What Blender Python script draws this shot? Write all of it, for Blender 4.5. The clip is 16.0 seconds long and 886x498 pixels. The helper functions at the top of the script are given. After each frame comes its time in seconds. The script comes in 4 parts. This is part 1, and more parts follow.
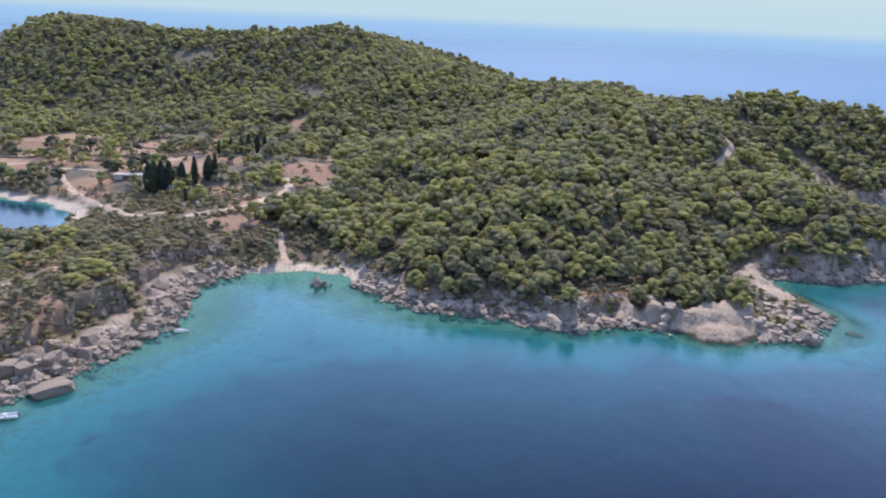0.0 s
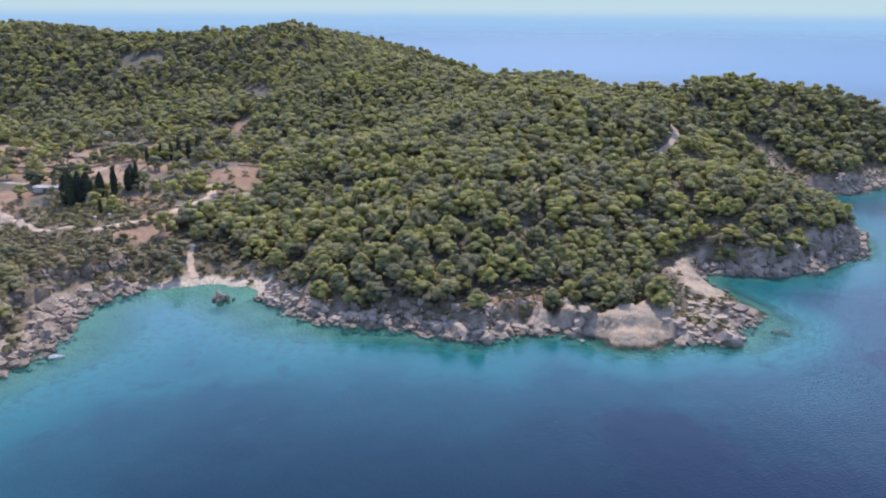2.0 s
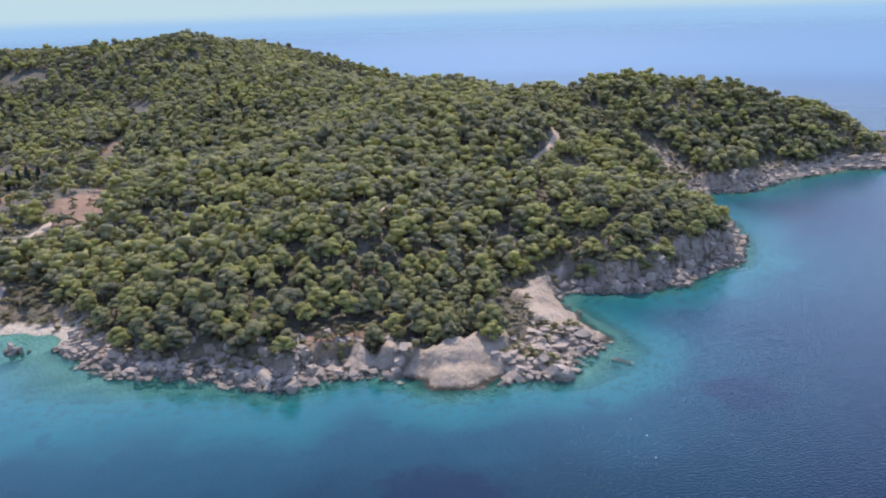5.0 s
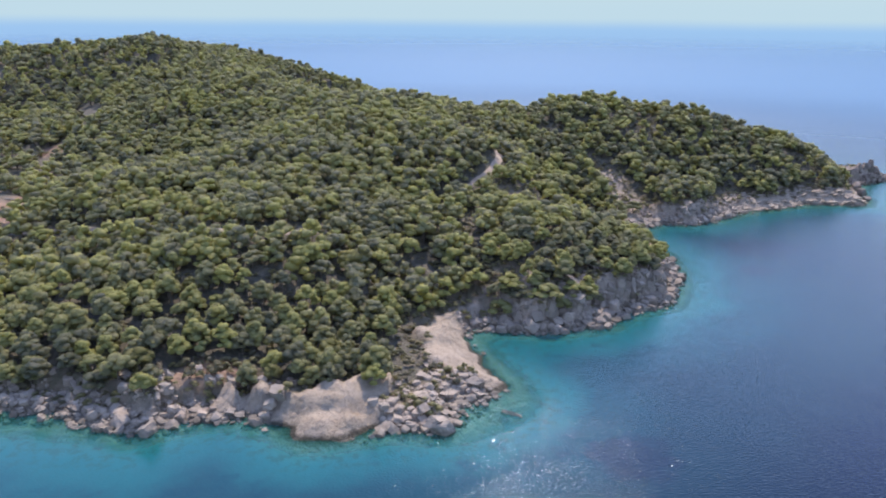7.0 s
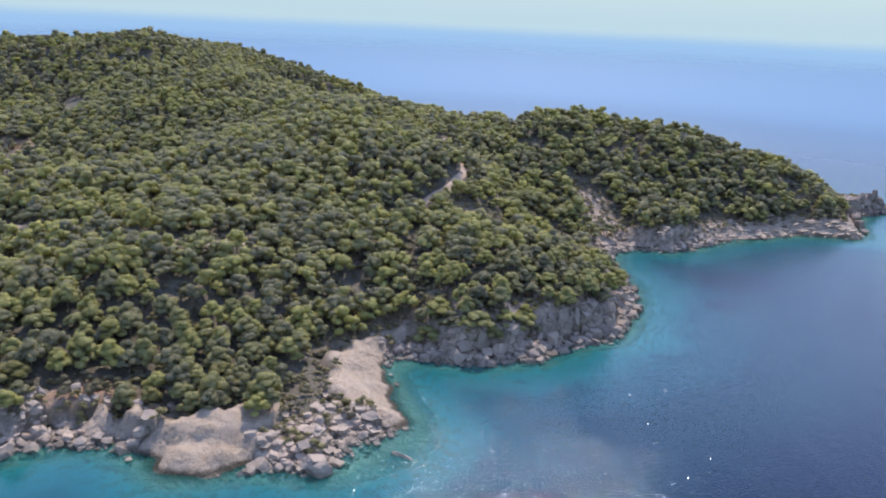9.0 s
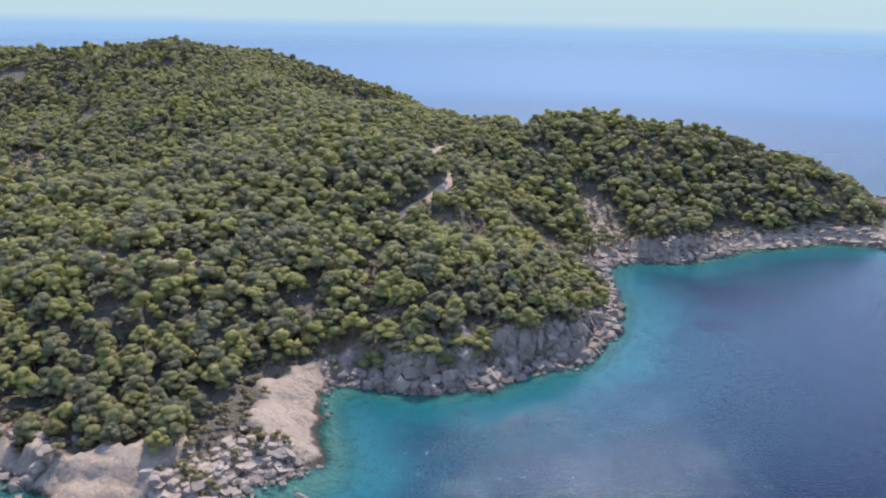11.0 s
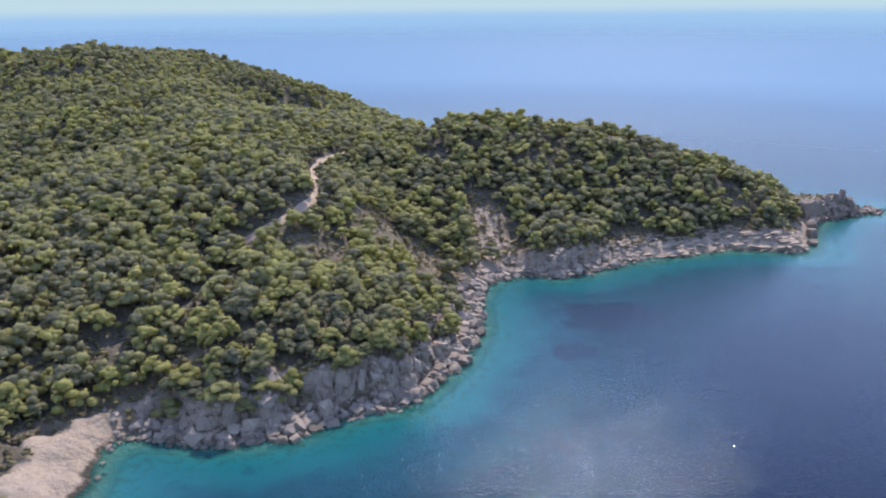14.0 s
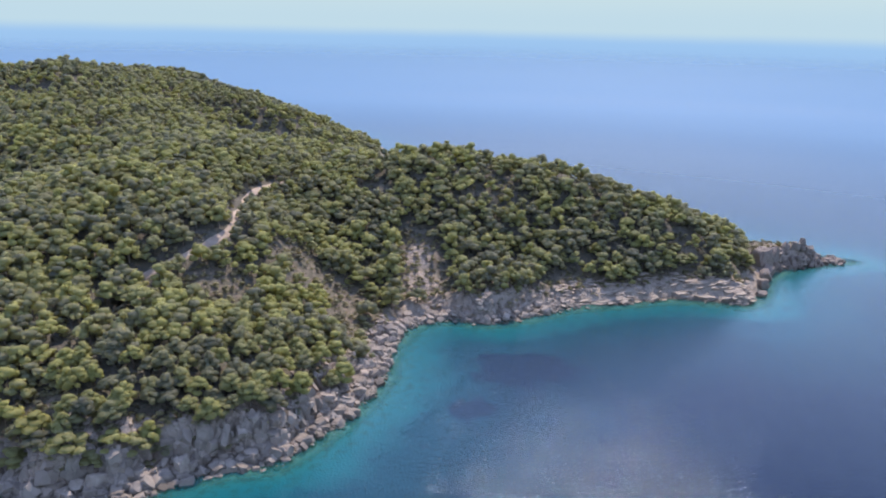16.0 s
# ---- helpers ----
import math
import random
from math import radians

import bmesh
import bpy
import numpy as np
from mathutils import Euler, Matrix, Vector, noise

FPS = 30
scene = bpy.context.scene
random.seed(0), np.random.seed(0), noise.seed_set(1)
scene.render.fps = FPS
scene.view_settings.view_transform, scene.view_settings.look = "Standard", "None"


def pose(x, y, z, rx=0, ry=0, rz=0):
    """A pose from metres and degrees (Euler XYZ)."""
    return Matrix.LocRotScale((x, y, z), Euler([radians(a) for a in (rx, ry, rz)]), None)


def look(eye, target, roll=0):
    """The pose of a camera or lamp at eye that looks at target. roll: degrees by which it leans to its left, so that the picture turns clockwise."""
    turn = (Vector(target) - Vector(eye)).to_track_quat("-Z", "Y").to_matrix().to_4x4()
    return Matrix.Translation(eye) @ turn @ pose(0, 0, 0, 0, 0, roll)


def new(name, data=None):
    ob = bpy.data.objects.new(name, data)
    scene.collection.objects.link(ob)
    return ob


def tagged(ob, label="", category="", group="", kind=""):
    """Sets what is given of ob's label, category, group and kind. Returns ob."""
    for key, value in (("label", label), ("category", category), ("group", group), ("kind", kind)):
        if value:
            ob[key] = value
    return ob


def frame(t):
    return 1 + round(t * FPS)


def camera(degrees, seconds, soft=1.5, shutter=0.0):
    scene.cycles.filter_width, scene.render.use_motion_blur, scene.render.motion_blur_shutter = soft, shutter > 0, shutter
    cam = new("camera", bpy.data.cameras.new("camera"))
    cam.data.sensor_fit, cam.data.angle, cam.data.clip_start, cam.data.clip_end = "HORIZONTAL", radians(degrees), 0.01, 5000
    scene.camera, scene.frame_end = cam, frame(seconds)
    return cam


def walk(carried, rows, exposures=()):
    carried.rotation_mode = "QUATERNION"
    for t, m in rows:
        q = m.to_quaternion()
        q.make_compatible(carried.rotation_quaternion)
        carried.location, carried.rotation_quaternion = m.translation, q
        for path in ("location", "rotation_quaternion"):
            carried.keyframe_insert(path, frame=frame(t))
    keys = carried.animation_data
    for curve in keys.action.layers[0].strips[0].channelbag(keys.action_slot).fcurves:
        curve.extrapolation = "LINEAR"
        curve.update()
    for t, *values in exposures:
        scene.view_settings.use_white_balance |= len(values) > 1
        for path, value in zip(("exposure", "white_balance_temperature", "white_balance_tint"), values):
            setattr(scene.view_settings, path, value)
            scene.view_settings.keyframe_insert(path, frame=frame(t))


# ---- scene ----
cam = camera(56.95, 16.0, soft=2.0)
PATH = [
    (0, (2.405, -2.755, 73.101), (2.349, -0.831, 72.556), 2.48),
    (0.5, (8.376, 0.490, 73.207), (8.328, 2.414, 72.662), 2.15),
    (1, (14.337, 3.750, 73.305), (14.294, 5.673, 72.756), 1.84),
    (1.5, (20.491, 7.209, 73.481), (20.442, 9.130, 72.927), 1.14),
    (2, (26.529, 10.548, 73.648), (26.472, 12.467, 73.087), 0.36),
    (2.5, (32.671, 14.093, 73.723), (32.612, 16.011, 73.156), -0.51),
    (3, (38.435, 17.626, 73.819), (38.394, 19.543, 73.250), -1.17),
    (3.5, (43.912, 20.964, 73.902), (43.894, 22.881, 73.332), -1.61),
    (4, (50.014, 24.835, 74.016), (50.026, 26.752, 73.445), -1.85),
    (4.2, (52.483, 26.302, 74.040), (52.501, 28.219, 73.470), -1.96),
    (6.3, (77.643, 40.293, 76.412), (77.665, 42.215, 75.861), -0.62),
    (6.5, (80.096, 41.738, 76.454), (80.118, 43.661, 75.905), -0.31),
    (7, (86.537, 45.655, 76.582), (86.557, 47.580, 76.039), 0.49),
    (7.5, (92.625, 49.031, 76.762), (92.635, 50.957, 76.223), 1.11),
    (8, (99.264, 52.749, 76.992), (99.257, 54.676, 76.457), 1.83),
    (8.5, (105.107, 55.865, 77.147), (105.077, 57.793, 76.614), 2.25),
    (8.7, (107.823, 57.432, 77.199), (107.785, 59.360, 76.668), 2.46),
    (10.8, (137.295, 73.299, 79.887), (137.071, 75.211, 79.347), 1.20),
    (11, (140.052, 74.939, 80.016), (139.821, 76.851, 79.474), 1.01),
    (11.5, (146.866, 79.118, 80.482), (146.653, 81.028, 79.928), 0.55),
    (12, (153.630, 83.329, 81.128), (153.477, 85.241, 80.561), 0.28),
    (12.5, (160.207, 87.448, 81.932), (160.086, 89.360, 81.356), 0.22),
    (13, (166.790, 91.333, 82.865), (166.662, 93.243, 82.286), 0.05),
    (13.5, (173.507, 94.956, 83.913), (173.331, 96.863, 83.335), -0.33),
    (14, (180.464, 98.967, 84.947), (180.225, 100.869, 84.377), -0.52),
    (14.5, (187.143, 102.860, 85.926), (186.867, 104.759, 85.365), -0.51),
    (15, (194.007, 107.036, 86.862), (193.718, 108.938, 86.316), -0.01),
    (15.5, (200.797, 110.919, 87.733), (200.500, 112.824, 87.198), 0.39),
    (16, (207.940, 114.945, 88.683), (207.660, 116.854, 88.158), 1.29),
]
walk(cam, [(t, look(eye, target, roll)) for t, eye, target, roll in PATH])

# ---- world, sun ----
SUN_AZ, SUN_EL = radians(5.0), radians(49.5)          # azimuth from +y towards +x
sun_way = Vector((math.sin(SUN_AZ) * math.cos(SUN_EL), math.cos(SUN_AZ) * math.cos(SUN_EL), math.sin(SUN_EL)))
world = bpy.data.worlds.new("sky")
scene.world = world
world.use_nodes = True
wn = world.node_tree
sky = wn.nodes.new("ShaderNodeTexSky")
sky.sky_type = "NISHITA"
sky.sun_disc = False
sky.sun_elevation, sky.sun_rotation = SUN_EL, SUN_AZ
sky.altitude, sky.air_density, sky.dust_density, sky.ozone_density = 80, 1.0, 0.0, 2.5
wn.nodes["Background"].inputs["Strength"].default_value = 0.35
tint = wn.nodes.new("ShaderNodeMix")
tint.data_type, tint.blend_type = "RGBA", "MULTIPLY"
tint.inputs[0].default_value, tint.inputs[7].default_value = 1.0, (1.0, 0.84, 0.85, 1)
wn.links.new(sky.outputs["Color"], tint.inputs[6])
wn.links.new(tint.outputs[2], wn.nodes["Background"].inputs["Color"])
sun = new("sun", bpy.data.lights.new("sun", "SUN"))
sun.data.energy, sun.data.angle, sun.data.color = 4.15, radians(0.6), (1.0, 0.885, 0.79)
sun.matrix_world = look(sun_way * 500, (0, 0, 0))
scene.view_settings.exposure = 0.50


# ---- materials ----
class Nodes:
    """Short hand for building node materials."""

    def __init__(self, name):
        self.mat = bpy.data.materials.new(name)
        self.mat.use_nodes = True
        self.tree = self.mat.node_tree
        self.bsdf = self.tree.nodes["Principled BSDF"]
        self.out = self.tree.nodes["Material Output"]
        self.pos = self.add("ShaderNodeNewGeometry").outputs["Position"]

    def add(self, kind, **values):
        node = self.tree.nodes.new(kind)
        for key, value in values.items():
            setattr(node, key, value)
        return node

    def put(self, socket, value):
        if isinstance(value, bpy.types.NodeSocket):
            self.tree.links.new(value, socket)
        elif isinstance(value, tuple) and len(value) == 3 and socket.type == "RGBA":
            socket.default_value = (*value, 1)
        else:
            socket.default_value = value

    def noise(self, scale, detail=4, rough=0.55, vector=None):
        node = self.add("ShaderNodeTexNoise")
        self.put(node.inputs["Vector"], self.pos if vector is None else vector)
        node.inputs["Scale"].default_value, node.inputs["Detail"].default_value = scale, detail
        node.inputs["Roughness"].default_value = rough
        return node.outputs["Fac"]

    def span(self, value, low, high, a=0.0, b=1.0):
        node = self.add("ShaderNodeMapRange")
        node.interpolation_type = "SMOOTHSTEP"
        for key, v in zip(("Value", "From Min", "From Max", "To Min", "To Max"), (value, low, high, a, b)):
            self.put(node.inputs[key], v)
        return node.outputs[0]

    def mix(self, fac, a, b):
        node = self.add("ShaderNodeMix", data_type="RGBA")
        for socket, v in ((node.inputs[0], fac), (node.inputs[6], a), (node.inputs[7], b)):
            self.put(socket, v)
        return node.outputs[2]

    def math(self, op, a, b=0.0):
        node = self.add("ShaderNodeMath", operation=op)
        self.put(node.inputs[0], a), self.put(node.inputs[1], b)
        return node.outputs[0]

    def attr(self, name):
        return self.add("ShaderNodeAttribute", attribute_name=name).outputs["Fac"]

    def scaled(self, x, y, z):
        node = self.add("ShaderNodeMapping")
        self.put(node.inputs["Vector"], self.pos)
        node.inputs["Scale"].default_value = (x, y, z)
        return node.outputs[0]

    def bump(self, height, strength, distance, normal=None):
        node = self.add("ShaderNodeBump")
        self.put(node.inputs["Height"], height)
        node.inputs["Strength"].default_value, node.inputs["Distance"].default_value = strength, distance
        if normal is not None:
            self.put(node.inputs["Normal"], normal)
        return node.outputs[0]

    def finish(self, colour, rough=0.9, normal=None, **more):
        self.put(self.bsdf.inputs["Base Color"], colour)
        self.put(self.bsdf.inputs["Roughness"], rough)
        if normal is not None:
            self.put(self.bsdf.inputs["Normal"], normal)
        for key, value in more.items():
            self.put(self.bsdf.inputs[key.replace("_", " ")], value)
        return self.mat


def rock_colour(n):
    """Weathered limestone: pale grey and beige, rust stains, dark lichen and a black band at the water."""
    big, mid, fine = n.noise(0.09, 3), n.noise(0.55, 5, 0.6), n.noise(3.0, 5, 0.65)
    col = n.mix(n.span(mid, 0.35, 0.65), (0.37, 0.30, 0.24), (0.22, 0.18, 0.147))
    col = n.mix(n.span(big, 0.48, 0.66, 0, 0.6), col, (0.38, 0.27, 0.195))
    col = n.mix(n.span(fine, 0.55, 0.75, 0, 0.55), col, (0.13, 0.115, 0.105))
    col = n.mix(n.span(fine, 0.3, 0.42, 0.5, 0), col, (0.47, 0.395, 0.33))
    sep = n.add("ShaderNodeSeparateXYZ")
    n.put(sep.inputs[0], n.pos)
    wet = n.span(n.math("ADD", sep.outputs[2], n.math("MULTIPLY", mid, -1.3)), 0.0, 0.7, 1, 0)
    return n.mix(n.math("MULTIPLY", wet, 0.8), col, (0.075, 0.065, 0.05)), mid, fine


def ground_material():
    n = Nodes("ground")
    rock, mid, fine = rock_colour(n)
    rock = n.mix(0.5, rock, (0.45, 0.36, 0.285))
    big = n.noise(0.035, 4)
    forest = n.mix(n.span(mid, 0.4, 0.62), (0.12, 0.103, 0.08), (0.17, 0.14, 0.107))
    forest = n.mix(n.span(fine, 0.48, 0.6), forest, (0.085, 0.085, 0.058))
    scrub = n.mix(n.span(mid, 0.4, 0.6), (0.215, 0.16, 0.115), (0.125, 0.108, 0.072))
    scrub = n.mix(n.span(fine, 0.5, 0.65, 0, 0.8), scrub, (0.12, 0.115, 0.065))
    col = n.mix(n.attr("scrub"), forest, scrub)
    soil = n.mix(n.span(big, 0.35, 0.65), (0.27, 0.165, 0.11), (0.31, 0.21, 0.145))
    soil = n.mix(n.span(fine, 0.5, 0.7, 0, 0.5), soil, (0.22, 0.15, 0.09))
    col = n.mix(n.attr("soil"), col, soil)
    slab = n.mix(n.span(mid, 0.35, 0.65), (0.41, 0.322, 0.24), (0.36, 0.278, 0.205))
    slab = n.mix(n.span(fine, 0.54, 0.74, 0, 0.5), slab, (0.33, 0.275, 0.225))
    slab = n.mix(n.span(n.noise(0.16, 5, 0.65), 0.5, 0.62, 0, 0.45), slab, (0.42, 0.335, 0.265))
    warped = n.add("ShaderNodeVectorMath", operation="ADD")
    n.put(warped.inputs[0], n.pos)
    wob = n.add("ShaderNodeTexNoise")
    n.put(wob.inputs["Vector"], n.pos)
    wob.inputs["Scale"].default_value = 0.5
    push = n.add("ShaderNodeVectorMath", operation="SCALE")
    n.put(push.inputs[0], wob.outputs["Color"])
    push.inputs["Scale"].default_value = 2.5
    n.put(warped.inputs[1], push.outputs[0])
    cells = n.add("ShaderNodeTexVoronoi", feature="DISTANCE_TO_EDGE")
    n.put(cells.inputs["Vector"], warped.outputs[0])
    cells.inputs["Scale"].default_value = 0.38
    crack = n.span(cells.outputs["Distance"], 0.0, 0.07)
    slab = n.mix(n.span(crack, 0, 1, 0.2, 0), slab, (0.13, 0.11, 0.09))
    sep = n.add("ShaderNodeSeparateXYZ")
    n.put(sep.inputs[0], n.pos)
    slab = n.mix(n.span(n.math("ADD", sep.outputs[2], n.math("MULTIPLY", mid, -1.2)), -0.4, 0.3, 1, 0), slab, (0.07, 0.06, 0.045))
    col = n.mix(n.attr("rock"), col, rock)
    col = n.mix(n.attr("slab"), col, slab)
    sand = n.mix(n.span(fine, 0.4, 0.6), (0.56, 0.47, 0.37), (0.48, 0.40, 0.31))
    col = n.mix(n.attr("sand"), col, sand)
    normal = n.bump(n.noise(0.9, 8, 0.65), 0.9, 0.9)
    normal = n.bump(n.math("MULTIPLY", n.noise(0.9, 4, 0.6, n.scaled(1, 1, 0.15)), n.attr("rock")), 0.9, 1.2, normal)
    normal = n.bump(fine, 0.7, 0.2, normal)
    normal = n.bump(n.math("MULTIPLY", crack, n.math("MAXIMUM", n.attr("slab"), n.attr("rock"))), 0.16, 0.4, normal)
    return n.finish(col, 0.95, normal, Specular_IOR_Level=0.2)


def rock_material(name="limestone", other=0.0, tones=((0.43, 0.34, 0.26), (0.27, 0.213, 0.163))):
    n = Nodes(name)
    col, mid, fine = rock_colour(n)
    own = n.add("ShaderNodeObjectInfo").outputs["Random"]
    isle = n.add("ShaderNodeNewGeometry").outputs["Random Per Island"]
    col = n.mix(n.math("MULTIPLY", n.span(own, 0, 1), 0.65), col, (0.15, 0.12, 0.095))
    col = n.mix(n.math("MULTIPLY", isle, 0.42), col, (0.47, 0.385, 0.31))
    col = n.mix(other, col, n.mix(mid, *tones))
    normal = n.bump(n.noise(1.6, 7, 0.65), 0.8, 0.35)
    return n.finish(col, 0.92, n.bump(fine, 0.6, 0.12, normal), Specular_IOR_Level=0.25)


def leaf_material(name, dark, light, yellow, brown=(0.16, 0.12, 0.075), grey=(0.13, 0.135, 0.105)):
    """Foliage: each clump and each tree has its own shade of green; a few are dry."""
    n = Nodes(name)
    own = n.add("ShaderNodeObjectInfo").outputs["Random"]
    isle = n.add("ShaderNodeNewGeometry").outputs["Random Per Island"]
    tint = n.math("FRACT", n.math("ADD", n.attr("tint"), own))
    stand, fine = n.noise(0.022, 2), n.noise(3.4, 4, 0.65)
    col = n.mix(n.math("ADD", n.math("MULTIPLY", isle, 0.45), n.span(fine, 0.36, 0.64, 0.0, 0.55)), dark, light)
    col = n.mix(n.math("MULTIPLY", n.span(n.math("ADD", tint, n.math("MULTIPLY", stand, 0.9)), 0.5, 1.5), 0.72), col, yellow)
    col = n.mix(n.span(tint, 0.0, 0.3, 0.6, 0), col, grey)
    col = n.mix(n.span(tint, 0.95, 1.0, 0, 0.5), col, brown)
    mat = n.finish(col, 0.65, n.bump(fine, 0.9, 0.4), Specular_IOR_Level=0.2)
    glow = n.add("ShaderNodeBsdfTranslucent")
    n.put(glow.inputs["Color"], n.mix(0.5, col, yellow))
    both = n.add("ShaderNodeMixShader")
    both.inputs[0].default_value = 0.5
    n.put(both.inputs[1], n.bsdf.outputs[0]), n.put(both.inputs[2], glow.outputs[0])
    n.put(n.out.inputs["Surface"], both.outputs[0])
    return mat


def bark_material():
    n = Nodes("bark")
    fine = n.noise(4, 5, 0.6, n.scaled(1, 1, 0.25))
    return n.finish(n.mix(n.span(fine, 0.35, 0.65), (0.10, 0.075, 0.055), (0.20, 0.16, 0.125)), 0.95, n.bump(fine, 0.8, 0.1))


def track_material():
    n = Nodes("dirt_track")
    mid, fine = n.noise(0.5, 4), n.noise(3, 5, 0.65)
    col = n.mix(n.span(mid, 0.35, 0.65), (0.44, 0.335, 0.25), (0.36, 0.26, 0.19))
    col = n.mix(n.span(fine, 0.5, 0.7, 0, 0.5), col, (0.28, 0.215, 0.155))
    return n.finish(col, 0.95, n.bump(fine, 0.5, 0.1))


def water_material():
    """Clear sea: turquoise over the sand, blue in the deep, dark over seagrass; see-through at the very edge. Far off,
    haze and sky reflection are put into the base colour.
    """
    n = Nodes("sea_water")
    depth, weed = n.attr("depth"), n.attr("weed")
    warp = n.math("MULTIPLY", n.math("SUBTRACT", n.noise(0.045, 4, 0.6), 0.5), 7.0)
    deep = n.math("ADD", depth, n.math("MULTIPLY", warp, n.span(depth, 0, 6)))
    col = n.mix(n.span(deep, 0.0, 2.0), (0.026, 0.135, 0.120), (0.008, 0.094, 0.106))
    col = n.mix(n.span(deep, 1.5, 5.0), col, (0.005, 0.041, 0.058))
    col = n.mix(n.span(deep, 4.0, 11.0), col, (0.003, 0.0195, 0.034))
    col = n.mix(n.span(deep, 10.0, 24.0), col, (0.002, 0.0055, 0.021))
    patch = n.span(n.math("ADD", n.noise(0.11, 5, 0.65), n.span(depth, 0, 3, -0.25, 0.0)), 0.56, 0.64)
    near = n.math("MULTIPLY", n.span(depth, 1.0, 2.5), n.span(depth, 5.0, 9.0, 1, 0))
    col = n.mix(n.math("MULTIPLY", n.math("MULTIPLY", patch, near), 0.4), col, (0.003, 0.035, 0.055))
    stony = n.math("MULTIPLY", n.span(n.noise(0.42, 5, 0.7), 0.47, 0.60), n.math("MULTIPLY", n.span(depth, 0.1, 0.5), n.span(depth, 1.2, 3.2, 1, 0)))
    col = n.mix(n.math("MULTIPLY", stony, 0.6), col, (0.012, 0.055, 0.048))
    frayed = n.math("MULTIPLY", n.math("SUBTRACT", n.noise(0.07, 5, 0.65), 0.5), 2.4)
    col = n.mix(n.math("MULTIPLY", n.span(n.math("ADD", weed, frayed), 0.25, 0.75), 0.8), col, (0.004, 0.010, 0.027))
    # base colour pales with distance: aerial haze and mirrored sky painted in
    col = n.mix(n.attr("far_haze"), col, (0.080, 0.158, 0.250))
    foam = n.math("MULTIPLY", n.span(depth, 0.25, 0.9, 1, 0), n.span(n.noise(0.9, 5, 0.7), 0.56, 0.64))
    col = n.mix(n.math("MULTIPLY", foam, n.math("MULTIPLY", n.attr("chop"), 0.6)), col, (0.55, 0.60, 0.60))
    chop = n.attr("chop")
    ripple = n.noise(2.2, 1.0, 0.5, n.scaled(0.85, 1.0, 1))
    swell = n.noise(0.14, 3, 0.55, n.scaled(1.0, 0.5, 1))
    rolling, bumps = n.add("ShaderNodeBump"), n.add("ShaderNodeBump")
    n.put(rolling.inputs["Height"], swell)
    n.put(rolling.inputs["Strength"], n.attr("swell"))
    rolling.inputs["Distance"].default_value = 0.25
    n.put(bumps.inputs["Strength"], chop)
    bumps.inputs["Distance"].default_value = 0.112
    n.put(bumps.inputs["Height"], ripple)
    n.put(bumps.inputs["Normal"], rolling.outputs[0])
    n.finish(col, n.attr("rough"), bumps.outputs[0], IOR=1.33, Specular_IOR_Level=n.span(n.attr("far_haze"), 0.0, 0.8, 0.5, 0.12), Specular_Tint=(0.09, 0.23, 0.33))
    clear = n.add("ShaderNodeBsdfTransparent")
    clear.inputs[0].default_value = (0.55, 0.88, 0.86, 1)
    both = n.add("ShaderNodeMixShader")
    n.put(both.inputs[0], n.math("MULTIPLY", n.span(depth, 0.0, 1.5, 1, 0), 0.8))
    # imitated haze: distant water goes transparent and lets the backdrop's glow through
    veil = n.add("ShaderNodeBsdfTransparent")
    faded = n.add("ShaderNodeMixShader")
    n.put(faded.inputs[0], n.attr("haze_fade"))
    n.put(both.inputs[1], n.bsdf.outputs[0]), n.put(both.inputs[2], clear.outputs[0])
    n.put(faded.inputs[1], both.outputs[0]), n.put(faded.inputs[2], veil.outputs[0])
    n.put(n.out.inputs["Surface"], faded.outputs[0])
    return n.mat


def haze_material():
    """A glow painted as the last miles of sea, the haze on the horizon and the low sky, fading into the sky."""
    n = Nodes("glowing_haze")
    glow, clear = n.add("ShaderNodeEmission"), n.add("ShaderNodeBsdfTransparent")
    sep = n.add("ShaderNodeSeparateXYZ")
    n.put(sep.inputs[0], n.pos)
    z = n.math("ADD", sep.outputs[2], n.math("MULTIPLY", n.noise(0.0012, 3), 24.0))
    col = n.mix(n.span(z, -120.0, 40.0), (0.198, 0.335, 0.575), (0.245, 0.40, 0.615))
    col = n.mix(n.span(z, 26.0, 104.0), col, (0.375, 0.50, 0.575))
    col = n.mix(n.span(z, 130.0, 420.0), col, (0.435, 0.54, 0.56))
    # bluer band above the view, added to tint the water's reflections
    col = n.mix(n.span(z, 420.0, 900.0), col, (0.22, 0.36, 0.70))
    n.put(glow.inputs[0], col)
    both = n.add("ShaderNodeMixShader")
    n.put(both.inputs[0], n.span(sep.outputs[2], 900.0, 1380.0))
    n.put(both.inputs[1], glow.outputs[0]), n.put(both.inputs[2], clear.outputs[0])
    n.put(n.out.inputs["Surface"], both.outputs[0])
    return n.mat


def plain(name, colour, rough=0.7, spread=0.25, scale=2.0, metal=0.0):
    n = Nodes(name)
    f = n.noise(scale, 5, 0.6)
    lower = tuple(c * (1 - spread) for c in colour)
    return n.finish(n.mix(n.span(f, 0.35, 0.65), lower, colour), rough, n.bump(f, 0.25, 0.05), Metallic=metal)


M_GROUND, M_ROCK, M_BARK, M_TRACK = ground_material(), rock_material(), bark_material(), track_material()
M_PINE = leaf_material("pine_needles", (0.218, 0.203, 0.158), (0.352, 0.332, 0.187), (0.50, 0.475, 0.14), grey=(0.152, 0.157, 0.123))
M_SHRUB = leaf_material("shrub_leaves", (0.18, 0.158, 0.116), (0.295, 0.258, 0.165), (0.375, 0.335, 0.145), (0.29, 0.215, 0.15), (0.16, 0.152, 0.118))
